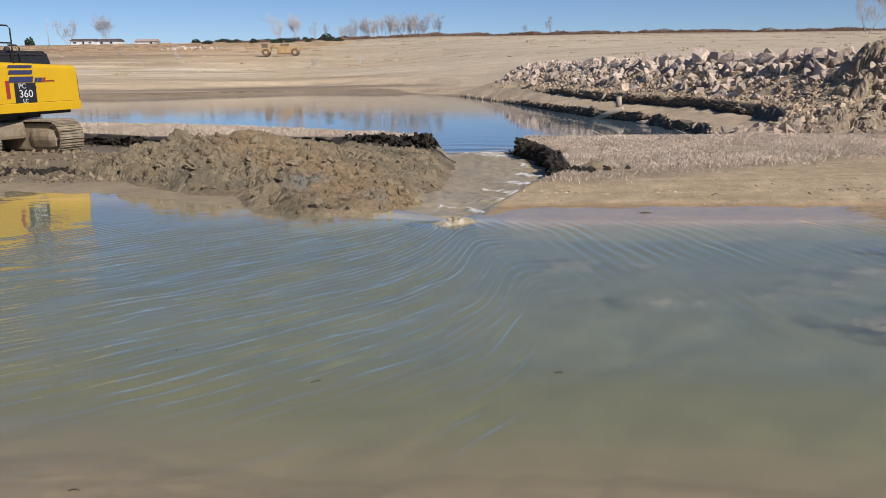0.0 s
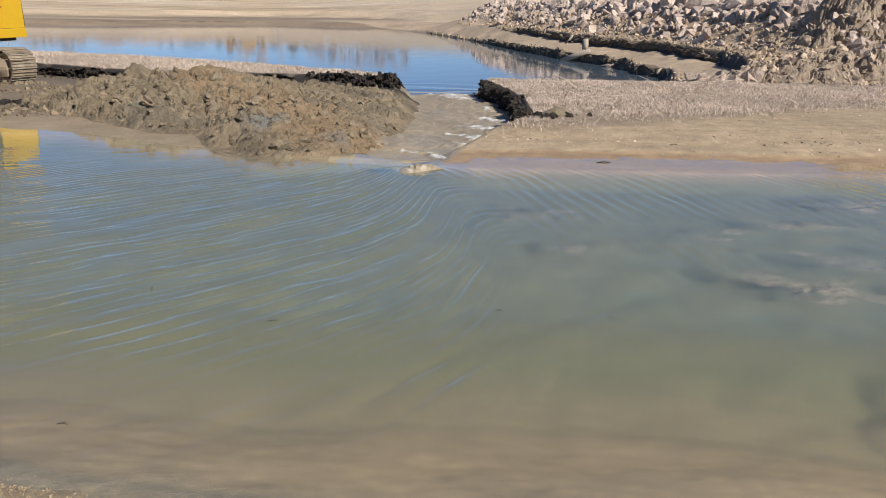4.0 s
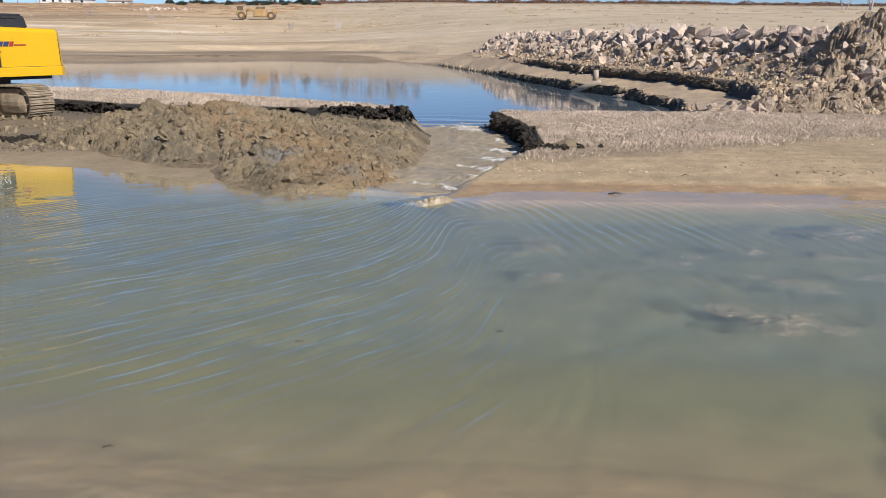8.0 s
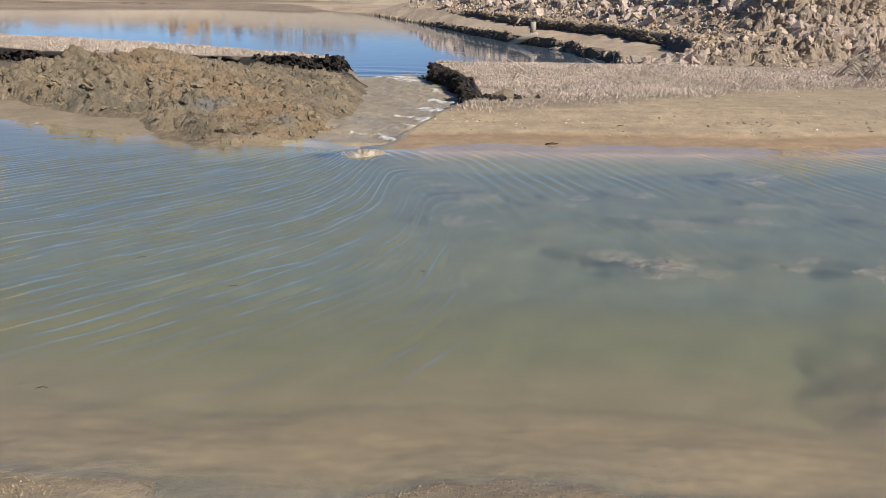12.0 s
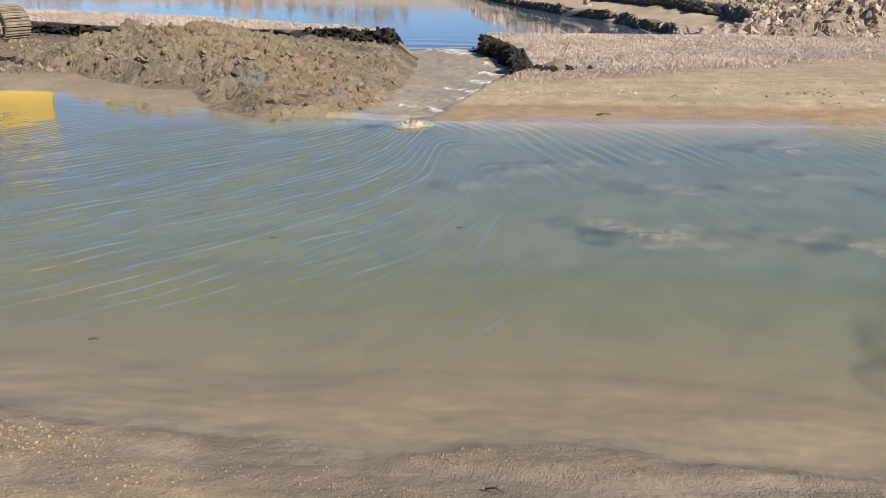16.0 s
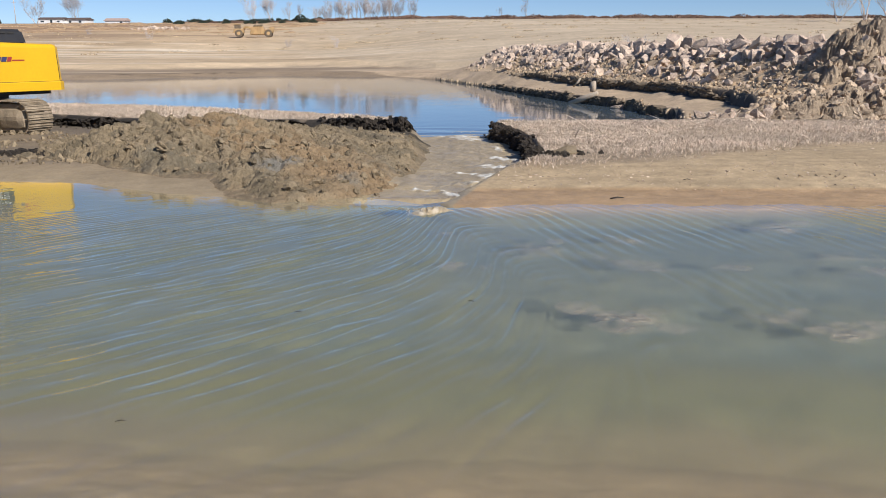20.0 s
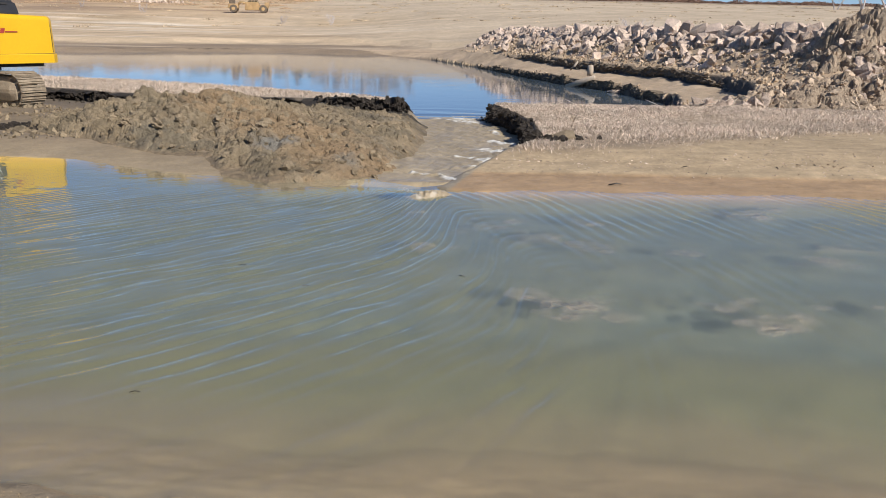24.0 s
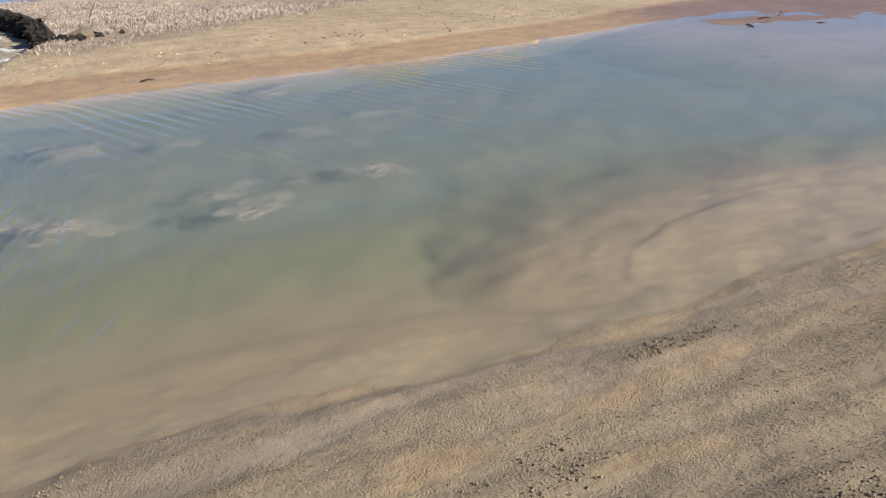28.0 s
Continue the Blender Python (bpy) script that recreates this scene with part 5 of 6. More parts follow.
    for vert in bm.verts:
        if vert.co.z > 2.8:
            vert.co.x = 0.5 + (vert.co.x - 0.5) * 0.95
            vert.co.y *= 0.92
    bmesh.ops.bevel(bm, geom=bm.edges[:], offset=0.07, segments=3, affect="EDGES")
    child("engine_hood", bm_mesh("engine_hood", bm, M_BLACK), deck, "black engine hood")
    for k in range(7):
        child("vent", box_mesh("vent", (0.19, 0.012, 0.055), M_DARK, 0.004), deck, at=(0.3 + 0.24 * k, -1.06, 2.86))
    bm = bmesh.new()
    bmesh.ops.create_uvsphere(bm, u_segments=14, v_segments=8, radius=0.09)
    child("exhaust", bm_mesh("exhaust", bm, M_DARK, True), deck, at=(1.1, -0.5, 3.0))
    tubes = [[(0.45, -1.27, 2.6), (0.45, -1.27, 3.55), (0.35, -1.27, 3.62), (-1.2, -1.27, 3.62)], [(0.45, -1.27, 3.15), (-1.2, -1.27, 3.15)],
             [(0.85, -1.15, 2.65), (0.85, -1.15, 3.02), (0.75, -1.15, 3.1), (0.45, -1.15, 3.1)], [(-0.65, -1.27, 2.6), (-0.65, -1.27, 3.62)]]
    for t in tubes:
        child("handrail", tubes_mesh("handrail", [(t, [0.021] * len(t))], M_BLACK, 8), deck, "black tubular handrail")
    # markings on the flank
    def plate(name, x, z, w, h, mat, slant=0.0, label=""):
        z = z + 0.15
        vs = [(x - w / 2, -1.356, z - h / 2), (x + w / 2, -1.356, z - h / 2), (x + w / 2 + slant, -1.356, z + h / 2), (x - w / 2 + slant, -1.356, z + h / 2)]
        vs += [(a, b + 0.004, c) for a, b, c in vs]
        child(name, mesh_of(name, vs, [(0, 1, 2, 3), (7, 6, 5, 4), (0, 4, 5, 1), (1, 5, 6, 2), (2, 6, 7, 3), (3, 7, 4, 0)], mat), deck, label)
    for z, h in ((2.36, 0.07), (2.20, 0.11), (2.0, 0.16)):
        plate("stripe", 0.54, z, 0.9, h, M_BLUE, 0.05, "dark blue stripe")
    plate("model_plate", 0.68, 1.60, 0.82, 0.60, M_BLACK, 0.0, "dark square plate")
    plate("reflector", 0.03, 1.72, 0.14, 0.5, M_RED, 0.0, "red reflector")
    for k, (w, mat) in enumerate(((0.12, M_BLUE), (0.15, M_BLUE), (0.12, M_RED))):
        plate("maker_mark", 1.12 + 0.155 * k, 1.98, w, 0.13, mat, 0.04)
    plate("maker_mark", 1.70, 1.95, 0.36, 0.035, M_RED)
    for word, size, z, x in (("PC", 0.2, 1.75, 0.56), ("360", 0.3, 1.50, 0.68), ("LC", 0.15, 1.35, 0.64)):
        child("lettering", text_mesh(word, size, M_WHITE), deck, "white letters", Matrix.Translation((x, -1.362, z + 0.15)) @ Matrix.Rotation(math.pi / 2, 4, "X") @ Matrix.Diagonal((1.2, 1, 1, 1)))
    for x in (-0.9, 0.2, 1.1):
        child("underside_box", box_mesh("underside_box", (0.7, 2.2, 0.12), M_DARK, 0.02), deck, at=(x, 0, 1.1))
    return root, deck


excavator, upper = build_excavator()


# ---- far machines and houses ----
def wheel(parent, x, y, z, r, w):
    bm = bmesh.new()
    bmesh.ops.create_cone(bm, cap_ends=True, segments=24, radius1=r, radius2=r, depth=w, matrix=Matrix.Rotation(math.pi / 2, 4, "X"))
    bmesh.ops.bevel(bm, geom=bm.edges[:], offset=r * 0.12, segments=2, affect="EDGES")
    tyre = child("wheel", bm_mesh("tyre", bm, M_TYRE), parent, at=(x, y, z))
    bm = bmesh.new()
    bmesh.ops.create_cone(bm, cap_ends=True, segments=20, radius1=r * 0.5, radius2=r * 0.45, depth=w + 0.06, matrix=Matrix.Rotation(math.pi / 2, 4, "X"))
    child("rim", bm_mesh("rim", bm, M_YELLOW_FAR), tyre)


def build_scraper():
    x, y = -45.6, 205.0
    root = thing("motor_scraper", None, "old yellow motor scraper parked on the sand flat", "scraper", at=pose(x, y, float(ground_z(x, y)), 0, 0, 6))
    child("tractor", box_mesh("tractor", (2.4, 2.2, 1.1), M_YELLOW_FAR, 0.2, (-3.6, 0, 1.5)), root)
    child("cab", box_mesh("cab", (1.3, 1.5, 1.2), M_TYRE, 0.12, (-3.9, 0, 2.4)), root, "dusty dark cab")
    child("cab_roof", box_mesh("cab_roof", (1.5, 1.7, 0.12), M_YELLOW_FAR, 0.03, (-3.9, 0, 3.06)), root)
    child("gooseneck", tubes_mesh("gooseneck", [([(-2.7, 0, 1.6), (-2.0, 0, 2.5), (-0.9, 0, 2.3), (-0.3, 0, 1.6)], [0.3, 0.3, 0.3, 0.25])], M_YELLOW_FAR, 8), root)
    bm = bmesh.new()
    bmesh.ops.create_cube(bm, size=1, matrix=Matrix.Translation((0.9, 0, 1.55)) @ Matrix.Diagonal((3.6, 2.9, 1.9, 1)))
    for vert in bm.verts:
        if vert.co.z > 1.6:
            vert.co.x = 0.9 + (vert.co.x - 0.9) * 0.8
    bmesh.ops.bevel(bm, geom=bm.edges[:], offset=0.12, segments=2, affect="EDGES")
    child("bowl", bm_mesh("bowl", bm, M_YELLOW_FAR), root, "dented yellow bowl")
    for k in range(4):
        child("bowl_rib", box_mesh("bowl_rib", (0.12, 0.1, 1.5), M_YELLOW_FAR, 0.02, (-0.2 + 0.65 * k, -1.5, 1.5)), root)
    child("load", scatter_mesh("load", CLODS, [(rng.uniform(-0.3, 2.0), rng.uniform(-1, 1), 2.5 + rng.uniform(0, 0.3), 0.7) for _ in range(30)], M_CLOD, rng), root, "heaped earth")
    child("rear_frame", box_mesh("rear_frame", (2.2, 1.6, 0.7), M_YELLOW_FAR, 0.1, (3.6, 0, 1.5)), root)
    child("rear_engine", box_mesh("rear_engine", (1.1, 1.3, 0.7), M_YELLOW_FAR, 0.1, (4.3, 0, 2.1)), root)
    for wx in (-3.5, 3.5):
        for wy in (-1.25, 1.25):
            wheel(root, wx, wy, 0.92, 0.92, 0.75)


build_scraper()


def build_house(x, y, w, d, h, roof_mat, label, windows, turn_deg=0, roof_h=1.6):
    root = thing("house", None, label, "house", at=pose(x, y, float(ground_z(x, y)) - 0.3, 0, 0, turn_deg))
    child("wall", box_mesh("wall", (w, d, h), M_WHITE, 0.02, (0, 0, h / 2)), root, "white siding walls")
    bm = bmesh.new()
    ov = 0.5
    vs = [bm.verts.new(p) for p in ((-w / 2 - ov, -d / 2 - ov, h), (w / 2 + ov, -d / 2 - ov, h), (w / 2 + ov, d / 2 + ov, h), (-w / 2 - ov, d / 2 + ov, h), (-w / 2 - ov, 0, h + roof_h), (w / 2 + ov, 0, h + roof_h))]
    for q in ((0, 1, 5, 4), (2, 3, 4, 5), (1, 2, 5), (3, 0, 4), (3, 2, 1, 0)):
        bm.faces.new([vs[i] for i in q])
    child("roof", bm_mesh("roof", bm, roof_mat), root)
    for wx, ww, hh in windows:
        win = child("window", box_mesh("window", (ww + 0.2, 0.1, hh + 0.2), M_WHITE, 0.01), root, at=(wx, -d / 2 - 0.03, h * 0.55))
        child("pane", box_mesh("pane", (ww, 0.06, hh), M_PANE), win, at=(0, -0.04, 0))
    return root


build_house(-174.2, 380, 10.5, 7, 2.1, M_ROOF, "long white farmhouse with a dark roof on the hill", ((-3.5, 1.5, 0.6), (0.4, 0.9, 1.2), (3.4, 1.2, 0.6)), 3, 0.9)
build_house(-164.2, 384, 9.0, 8, 2.0, M_ROOF, "white farmhouse wing with a gable roof on the hill", ((-2.4, 1.2, 0.9), (2.2, 1.2, 0.9)), -4, 1.0)
build_house(-148.6, 388, 9.0, 7, 1.6, M_ROOF_PALE, "low white shed with a pale roof on the hill", ((3.0, 1.0, 0.7),), 0, 1.2)

pz = float(ground_z(-166, 330))
polr = thing("utility_pole", tubes_mesh("utility_pole", [([(0, 0, -0.5), (0, 0, 5), (0.1, 0, 10.5)], [0.16, 0.14, 0.11])], M_BARK, 8), "leaning wooden utility pole on the hill", "utility pole", at=(-166, 330, pz))
child("crossarm", box_mesh("crossarm", (1.6, 0.12, 0.14), M_BARK, 0.01, (0.07, -0.12, 8.3)), polr)


# ---- trees and brush ----
def bare_tree(seed, height, spread_=0.55, stems=1, depth=6):
    """Tapered trunk, limbs and twigs of a leafless tree."""
    r = random.Random(seed)
    runs_trunk, runs_limb = [], []

    def grow(p, d, length, rad, level):
        pts, radii = [p], [rad]
        steps = 3 if level < 3 else 2
        for k in range(steps):
            d = (d + Vector((r.gauss(0, 0.12), r.gauss(0, 0.12), 0.05))).normalized()
            p = p + d * length / steps
            pts.append(p)
            radii.append(rad * (1 - 0.4 * (k + 1) / steps))
        (runs_trunk if level == 0 else runs_limb).append((pts, radii))
        if level < depth:
            for _ in range(3):
                a = r.uniform(0, 6.283)
                side = Vector((math.cos(a), math.sin(a), 0))
                nd = (d + side * r.uniform(0.35, 0.95) * spread_ * 1.5 + Vector((0, 0, 0.12))).normalized()
                grow(pts[r.choice((1, -1, -1))], nd, length * r.uniform(0.62, 0.92), max(radii[-1] * r.uniform(0.5, 0.7), 0.009), level + 1)
    for k in range(stems):
        a = r.uniform(0, 6.283)
        grow(Vector((0.3 * k, 0.2 * k, -0.3)), Vector((0.25 * math.cos(a) * (stems > 1), 0.25 * math.sin(a), 1)).normalized(), height * 0.235, height * 0.018, 0)
    return runs_trunk, runs_limb


def plant_tree(seed, height, **kw):
    a, b = bare_tree(seed, height, **kw)
    root = thing("bare_tree", None, "leafless grey cottonwood tree on the skyline", "tree", "bare trees on the skyline")
    child("trunk", tubes_mesh("trunk", a, M_BARK, 6), root)
    child("crown", tubes_mesh("crown", b, M_BARK, 3, False), root, "bare branches")
    return root


def put_tree(src, x, y, scale, rot, sink=0.3):
    m = Matrix.Translation((x, y, float(ground_z(x, y)) - sink)) @ Matrix.Rotation(rot, 4, "Z")
    t = copy_thing(src, m)
    t.scale = (scale, scale, scale * 1.15)
    return t


rt = random.Random(8)
protos = [plant_tree(11, 10, spread_=0.5, stems=2), plant_tree(12, 10, spread_=0.4, stems=1), plant_tree(13, 10, spread_=0.32, stems=1), plant_tree(14, 10, spread_=0.55, stems=3)]
first = ((-184.5, 385, 1.5), (-168.5, 388, 1.65))
for p, (x, y, sc) in zip((protos[0], protos[3]), first):
    p.matrix_basis = Matrix.Translation((x, y, float(ground_z(x, y)) - 0.3))
    p.scale = (sc, sc, sc)
protos[1].matrix_basis = Matrix.Translation((40.0, 400, float(ground_z(40, 400)) - 0.3))
protos[2].matrix_basis = Matrix.Translation((28.0, 410, float(ground_z(28, 410)) - 0.3))
protos[1].scale = (1.25, 1.25, 1.25)
protos[2].scale = (0.8, 0.8, 0.8)
for x, y, sc, k in ((-93, 415, 1.5, 0), (-86, 420, 1.5, 3), (-75, 418, 1.3, 1), (-71, 422, 1.1, 2)):
    put_tree(protos[k], x, y, sc, rt.uniform(0, 6))
for k in range(30):
    x = -62 + k * 1.42 + rt.uniform(-0.8, 0.8)
    if k in (12, 19):
        continue
    put_tree(protos[rt.choice((1, 2, 2, 0))], x, 420 + rt.uniform(-5, 8), rt.uniform(1.1, 1.4) * (0.7 if k < 4 else 1), rt.uniform(0, 6))
for x in (-16.5, -14.0):
    put_tree(protos[1], x, 420, rt.uniform(1.4, 1.6), rt.uniform(0, 6))
# nearer cottonwoods past the dirt pile
for x, y, sc, k in ((121, 258, 1.4, 0), (131, 262, 1.9, 3), (141, 266, 1.9, 0)):
    put_tree(protos[k], x, y, sc, rt.uniform(0, 6))
for x, y, sc in ((-128, 205, 0.25), (-66, 190, 0.3), (-33, 180, 0.28), (-22, 175, 0.32), (21, 95, 0.22), (24, 98, 0.2), (-90, 215, 0.25)):
    put_tree(protos[0], x, y, sc, rt.uniform(0, 6), 0.6)


def brush_mesh(name, places, mat, seed, n=40, fine=1.0):
    """Many small tilted leaf tufts gathered into uneven bushes; places: x, y, z, radius, height."""
    r = np.random.RandomState(seed)
    vs = []
    for x, y, z, rad, hgt in places:
        k = max(12, int(n * rad))
        a, q, w = r.uniform(0, 6.283, k), np.sqrt(r.uniform(0, 1, k)), r.uniform(0, 1, k)
        cx, cy = x + rad * q * np.cos(a), y + 0.6 * rad * q * np.sin(a)
        cz = z + hgt * w * (1 - 0.7 * q ** 2) + 0.1
        s = r.uniform(0.12, 0.4, k) * min(1.5, rad * 0.6 + 0.3) * fine
        b, t = r.uniform(0, 6.283, k), r.uniform(-1, 1, k)
        p0 = np.column_stack([cx - s * np.cos(b), cy - s * np.sin(b), cz - s * 0.4])
        p1 = np.column_stack([cx + s * np.cos(b), cy + s * np.sin(b), cz - s * 0.3 * t])
        p2 = np.column_stack([cx + 0.3 * s * t, cy + 0.3 * s, cz + s * 1.1])
        vs.append(np.stack([p0, p1, p2], 1).reshape(-1, 3))
    vs = np.vstack(vs)
    return mesh_of(name, vs, np.arange(len(vs)).reshape(-1, 3), mat)


def bushes(n, xr, yr, rad, hgt, seed):
    r = random.Random(seed)
    xs, ys = [r.uniform(*xr) for _ in range(n)], [r.uniform(*yr) for _ in range(n)]
    return [(x, y, z - 0.2, r.uniform(*rad), r.uniform(*hgt)) for x, y, z in zip(xs, ys, ground_z(xs, ys))]


thing("brush", brush_mesh("brush", bushes(520, (-20, 260), (395, 440), (1.5, 6), (0.7, 2.0), 41) + bushes(260, (-120, -10), (385, 440), (1.0, 4), (0.6, 1.6), 42), M_BRUSH, 43, 90, 0.7),
      "reddish-brown winter brush along the skyline", "brush", kind="stuff")
thing("field_scrub", brush_mesh("field_scrub", bushes(900, (15, 230), (60, 390), (0.4, 1.4), (0.1, 0.4), 47) + bushes(500, (-160, 20), (150, 390), (0.4, 1.6), (0.1, 0.45), 48), M_BRUSHLET, 49, 26, 0.5),
      "sparse low scrub dotting the far fields", "brush", kind="stuff")
thing("grass_tufts", brush_mesh("grass_tufts", bushes(200, (-170, -40), (230, 380), (1.0, 4), (0.15, 0.5), 44), M_DRYGRASS, 46, 160, 0.35),
      "tufts of dry reddish grass on the far slope", "grass", kind="stuff")
for x, y, rad, hgt in ([(-128 + 2.4 * k + rt.uniform(-0.8, 0.8), 398 + rt.uniform(-4, 6), rt.uniform(1.4, 3.0), rt.uniform(1.2, 2.6)) for k in range(30)] +
                       [(-196, 372, 2.2, 4.0), (-66, 396, 3.0, 4.2)] +
                       [(-115 + 8 * k + rt.uniform(-3, 3), 350 + rt.uniform(-12, 12), rt.uniform(1.2, 2.4), rt.uniform(0.9, 1.8)) for k in range(9)]):
    z = float(ground_z(x, y)) - 0.2
    thing("juniper_bush", brush_mesh("juniper_bush", [(0, 0, 0, rad, hgt)], M_JUNIPER, int(x * 7) % 9999 + 5, 130), "dark green juniper bush on the far slope", "bush", "junipers on the slope", at=(x, y, z))
heap = [(-86 + rt.gauss(0, 4.2), 258 + rt.gauss(0, 2), 0, rt.uniform(0.5, 1.5)) for _ in range(70)]
thing("stone_heap", scatter_mesh("stone_heap", STONES_RAW, [(x, y, float(ground_z(x, y)) + 0.2, s) for x, y, z, s in heap], M_STONES, rt), "scattered heap of pale stones on the far slope", "rocks", kind="stuff")

# ---- floating twigs and foam ----
DRIFT = {
    0: [(0, -2.43, 6.39, 100), (3, -2.38, 6.52, 95), (8, -2.20, 6.90, 60), (11, -2.12, 7.02, 40), (17, -2.16, 7.47, 20), (20, -2.12, 7.71, 15), (28, -1.95, 8.35, 5)],
    1: [(0, -1.15, 5.68, 30), (3, -1.20, 5.80, 20), (8, -1.14, 6.19, 15), (11, -1.16, 6.27, 10), (17, -1.33, 6.80, 0), (28, -1.25, 7.6, -20)],
    2: [(0, 0.66, 5.85, -10), (3, 0.60, 6.07, -20), (8, 0.51, 6.46, -15), (11, 0.41, 6.60, -25), (17, 0.3, 7.1, -30), (28, 0.1, 8.1, -40)],
    3: [(0, -2.2, 4.08, 0), (3, -2.14, 4.19, -5), (8, -1.99, 4.42, 10), (17, -2.09, 4.71, 5), (28, -2.0, 5.2, 15)],
}
drifters = []
for k, ln in ((0, 0.085), (1, 0.08), (2, 0.07), (3, 0.07)):
    runs = [([(-ln / 2, 0, 0), (0, 0.006, 0.006), (ln / 2, 0, 0.0)], [0.0025, 0.0035, 0.002]), ([(0, 0.006, 0.004), (ln * 0.2, 0.03, 0.006)], [0.002, 0.001])]
    drifters.append(thing("floating_twig", tubes_mesh("floating_twig", runs, M_TWIG, 5), "small dark twig drifting on the pond", "twig", "floating twigs"))


def silt_material(name, colour):
    """Suspended silt: a veil that thins out towards its rim."""
    m, n, l, p = nodes_of(name)
    rgb = n.new("ShaderNodeRGB")
    rgb.outputs[0].default_value = (*colour, 1)
    col = times(n, l, rgb.outputs[0], ramp(n, l, noise_node(n, l, 5), 0.3, 0.7, 0.8, 1.15))
    col = times(n, l, col, ramp(n, l, noise_node(n, l, 22), 0.3, 0.7, 0.85, 1.1))
    l.new(col, p.inputs["Base Color"])
    p.inputs["Roughness"].default_value, p.inputs["Specular IOR Level"].default_value = 1.0, 0.0
    veil = n.new("ShaderNodeAttribute")
    veil.attribute_name = "veil"
    l.new(veil.outputs["Fac"], p.inputs["Alpha"])
    return m


M_SILT = silt_material("suspended_silt", (0.40, 0.32, 0.23))
M_WEED = silt_material("weed", (0.06, 0.06, 0.04))


def silt_lobe(seed, rx, ry, thick, dense, mat=None):
    """One billow of a silt cloud: a bumpy dome with a ragged rim."""
    na, nr = 72, 22
    A, Q = [a.ravel() for a in np.meshgrid(np.linspace(0, 2 * np.pi, na, endpoint=False), np.linspace(0, 1, nr))]
    rim = 1 + 0.32 * fbm(1.4 * np.cos(A) + seed, 1.4 * np.sin(A), 3, seed) + 0.16 * fbm(5 * np.cos(A) + seed, 5 * np.sin(A), 3, seed + 1)
    x, y = rx * rim * Q * np.cos(A), ry * rim * Q * np.sin(A)
    z = thick * (1 - Q ** 2) * (0.6 + 0.5 * fbm(x * 6 + seed, y * 8, 3, seed + 2)) + 0.22 * thick * fbm(x * 14, y * 16 + seed, 2, seed + 3) - thick
    faces = [(j * na + i, j * na + (i + 1) % na, (j + 1) * na + (i + 1) % na, (j + 1) * na + i) for j in range(nr - 1) for i in range(na)]
    me = mesh_of("billow", np.column_stack([x, y, z]), faces, mat or M_SILT, True)
    # the side that leads in the current is torn, the other trails off
    lead = smooth(-0.1, 0.9, -np.cos(A - 0.5))
    v = 0.64 * dense * smooth(1.0, 0.25 + 0.6 * lead, Q) * np.clip(0.65 + 1.2 * fbm(x * 4 + seed, y * 6, 4, seed + 4), 0, 1)
    a = me.attributes.new("veil", "FLOAT", "POINT")
    a.data.foreach_set("value", v.astype(np.float32))
    return me


def silt_cloud(seed, size, dense):
    r = random.Random(seed)
    root = thing("silt_cloud", None, "drifting cloud of pale stirred-up silt under the pond surface", "silt cloud", "silt clouds in the pond")
    for k in range(5):
        s = size * (1.0, 0.6, 0.5, 0.4, 0.36)[k]
        at = (0, 0, 0) if k == 0 else (r.uniform(-0.75, 0.9) * size, r.uniform(-0.5, 0.55) * size, -0.03 + 0.012 * k)
        child("billow", silt_lobe(seed * 7 + k, 0.56 * s, 0.50 * s, 0.16 * s + 0.02, dense * (1, 0.9, 0.85, 0.8, 0.7)[k]), root, at=at)
    return root


# seed, size, density, depth, then place at the start and speed
SILT = ((1, 0.78, 0.95, 0.07, 4.12, 6.86, -0.122, 0.006), (2, 0.55, 0.7, 0.09, 3.55, 8.28, -0.125, 0.074), (3, 0.6, 0.75, 0.08, 4.80, 7.45, -0.128, 0.072),
        (4, 0.62, 0.95, 0.07, 6.75, 6.85, -0.157, -0.004), (5, 0.42, 0.75, 0.10, 5.30, 6.75, -0.112, 0.014), (6, 0.8, 0.9, 0.03, 5.75, 9.85, -0.06, 0.045),
        (7, 0.5, 0.9, 0.07, 8.0, 7.0, -0.155, 0.0), (8, 0.6, 0.5, 0.12, 2.3, 9.2, -0.10, 0.06), (9, 0.5, 0.5, 0.12, 4.6, 8.9, -0.11, 0.06),
        (10, 0.45, 0.55, 0.11, 5.6, 8.0, -0.12, 0.04), (11, 0.5, 0.5, 0.13, 1.9, 7.9, -0.09, 0.05), (12, 0.55, 0.6, 0.10, 7.6, 7.9, -0.14, 0.03))
clouds = [(silt_cloud(row[0], row[1], row[2]), row) for row in SILT]
clump = thing("weed_clump", silt_lobe(300, 0.13, 0.10, 0.05, 1.2, M_WEED), "dark clump of rotting weed drifting under the surface", "weed")


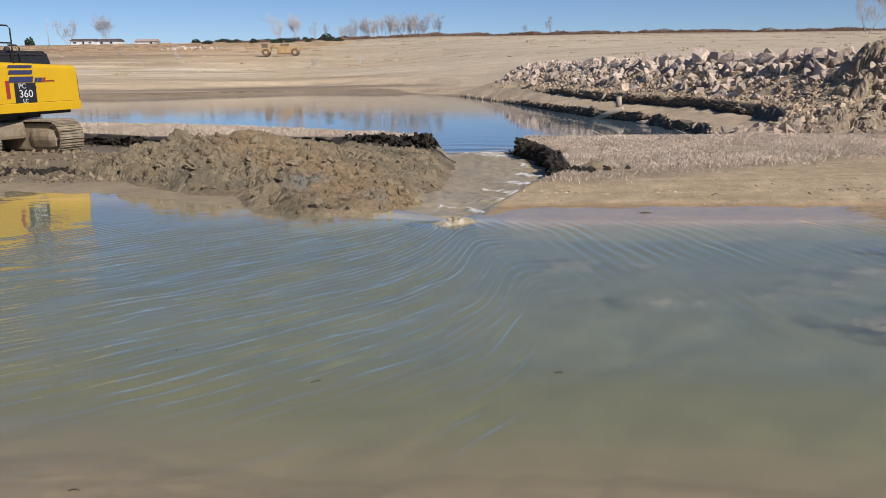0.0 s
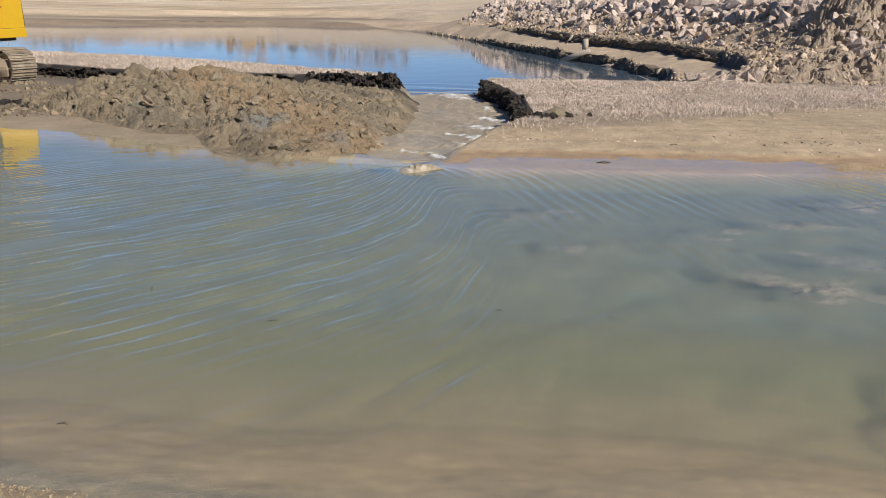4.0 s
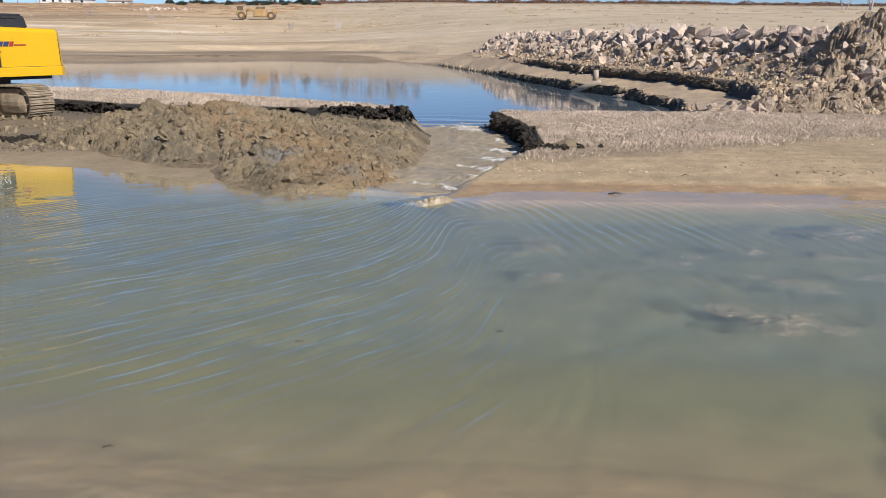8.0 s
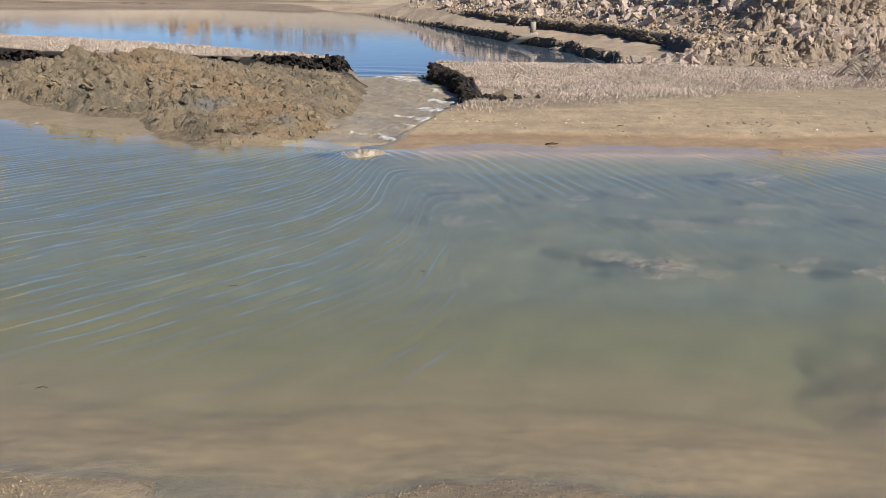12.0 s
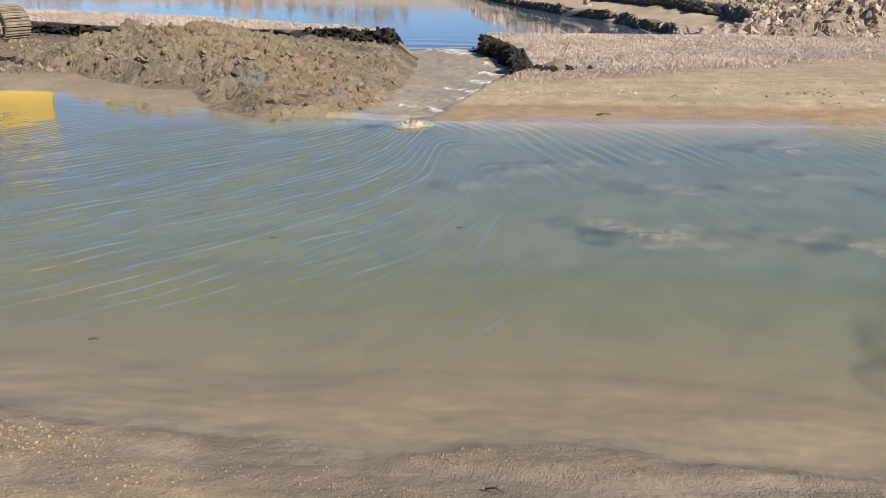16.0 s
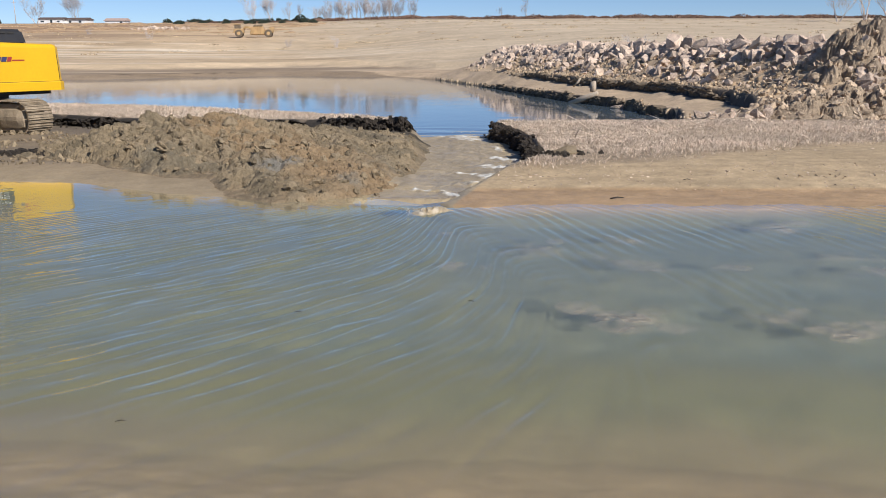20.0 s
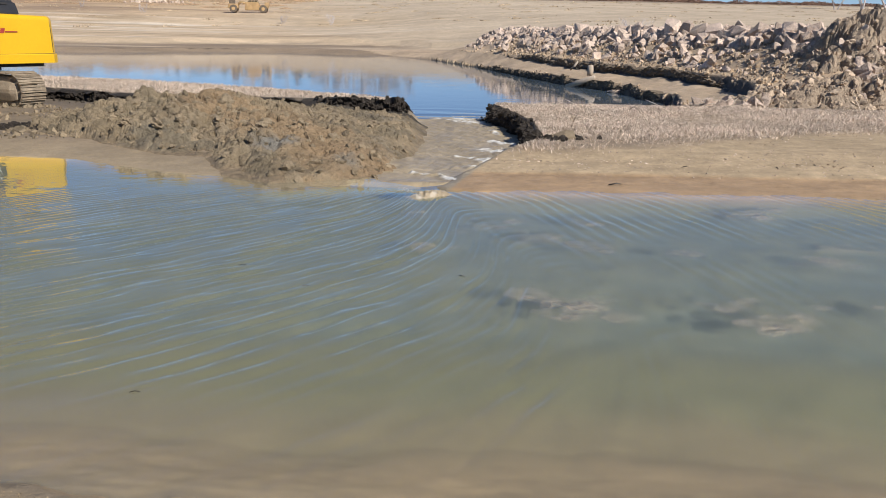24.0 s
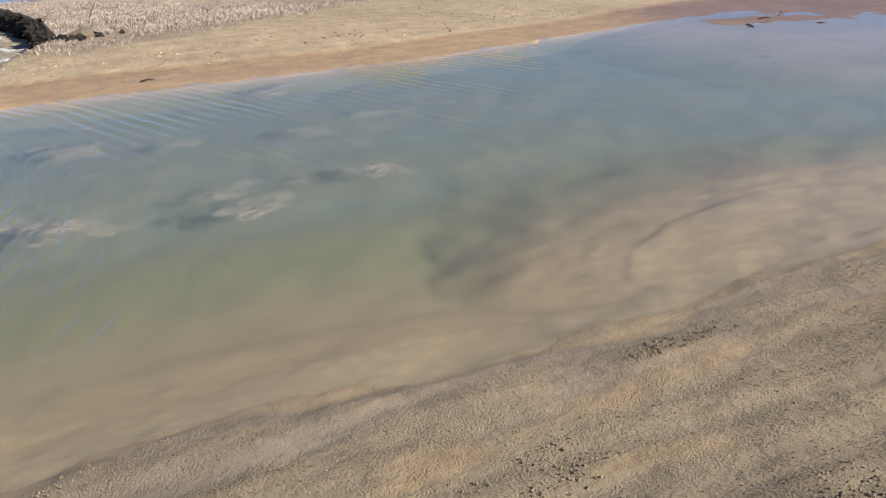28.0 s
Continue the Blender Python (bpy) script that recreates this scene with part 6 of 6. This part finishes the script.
def standing_wave():
    """A low silty swell with a curl of foam where the pond spills."""
    nu, nv = 60, 24
    U, V = [a.ravel() for a in np.meshgrid(np.linspace(-1, 1, nu), np.linspace(-1, 1, nv))]
    prof = np.clip(1 - U ** 2, 0, 1) ** 0.7 * np.clip(1 - V ** 2, 0, 1)
    z = 0.085 * prof * (1 + 0.5 * fbm(U * 3, V * 2, 3, 130)) + 0.035 * fbm(U * 9, V * 5, 3, 131) * prof ** 0.5 - 0.02
    x, y = 0.36 * U, 0.17 * V + 0.05 * np.sin(2 * U)
    faces = [(j * nu + i, j * nu + i + 1, (j + 1) * nu + i + 1, (j + 1) * nu + i) for j in range(nv - 1) for i in range(nu - 1)]
    me = mesh_of("standing_wave", np.column_stack([x, y, z]), faces, M_STREAM, True)
    white = np.clip(smooth(-0.1, -0.8, U) * smooth(0.1, 0.6, prof) * 0.8 + 0.9 * fbm(U * 7, V * 4, 4, 132), 0, 1) * smooth(0.05, 0.3, prof)
    tint_mesh(me, np.array((0.38, 0.30, 0.19)) * (1 - white[:, None]) + np.array((0.62, 0.56, 0.46)) * white[:, None], 0.6 * (1 - white))
    return thing("standing_wave", me, "low brown wave with foam where the pond spills over", "wave", at=pose(-0.2, 11.85, 0, 0, 0, 27))


wave = standing_wave()


def spray(seed, x, y, z, size, n):
    r = random.Random(seed)
    pl = [(r.gauss(0, size[0]), r.gauss(0, size[1]), abs(r.gauss(0, 0.03)), 0.008 + 0.02 * r.random() ** 2) for _ in range(n)]
    return thing("spray", scatter_mesh("spray", CLODS, pl, M_FOAM, r), "flecks of white spray above the broken water", "spray", "spray on the outflow", "stuff", at=(x, y, z))


SPRAY = [(spray(50 + k, x, y, z, (sx, sy), n), x, y, z, k) for k, (x, y, z, sx, sy, n) in enumerate((
    (-0.45, 11.72, 0.03, 0.10, 0.05, 40), (0.7, 23.6, -0.08, 0.2, 0.35, 60), (1.3, 17.1, -0.06, 0.25, 0.12, 60), (0.95, 15.6, -0.05, 0.12, 0.15, 40), (0.5, 14.4, -0.04, 0.08, 0.12, 30)))]


# ---- what moves ----
def motions():
    # the pond sinks while its crests wheel slowly about the outflow
    level = lambda t: float(np.interp(t, [0, 8, 20, 28], [0.045, 0.028, 0.0, -0.01]))
    walk(pond_water, [(t, pose(MOUTH[0], MOUTH[1], level(t), 0, 0, -2 + 4 * t / 28)) for t in range(0, 29, 2)])
    for ob, k in zip(drifters, range(4)):
        walk(ob, [(t, pose(x, y, level(t) + 0.004, 0, 0, a)) for t, x, y, a in DRIFT[k]])
    for ob, (seed, size, dense, depth, x, y, vx, vy) in clouds:
        walk(ob, [(t, pose(x + vx * t, y + vy * t, level(t) - depth, 0, 0, 0.35 * t * (-1) ** seed)) for t in range(0, 29, 4)])
    walk(clump, [(t, pose(x, y, level(t) - 0.2, 0, 0, 2 * t)) for t, x, y in ((0, 1.73, 6.18), (8, 1.46, 6.37), (20, 0.69, 6.6), (28, 0.2, 6.75))])
    for ob, x, y, z, k in SPRAY:
        r = random.Random(k)
        walk(ob, [(t / 2, pose(x + r.gauss(0, 0.05), y + r.gauss(0, 0.05), z + abs(r.gauss(0, 0.02)), r.gauss(0, 10), r.gauss(0, 10), r.uniform(-40, 40))) for t in range(0, 57)])
    r = random.Random(77)
    walk(wave, [(t / 2, pose(-0.2 + r.gauss(0, 0.02), 11.85 + r.gauss(0, 0.02) + 0.25 * (1 - min(t / 40, 1)), level(t / 2) + r.gauss(0, 0.006), r.gauss(0, 2), r.gauss(0, 2), 27 + r.gauss(0, 3))) for t in range(0, 57)])
    walk(stream, [(t / 2, pose(0, 0.05 * math.sin(t * 2.1), 0.008 * math.sin(t * 2.7))) for t in range(0, 57)])
    walk(upper, [(t, pose(0, 0, 0, 0, 0, a)) for t, a in ((0, 76.5), (1, 75.5), (2, 77.5), (2.5, 79), (3, 81.5), (3.5, 83.5), (4.5, 82), (5.5, 75), (6.5, 67.5), (7.2, 62), (8, 58), (12, 57.5), (20, 57), (28, 57.5))])


motions()
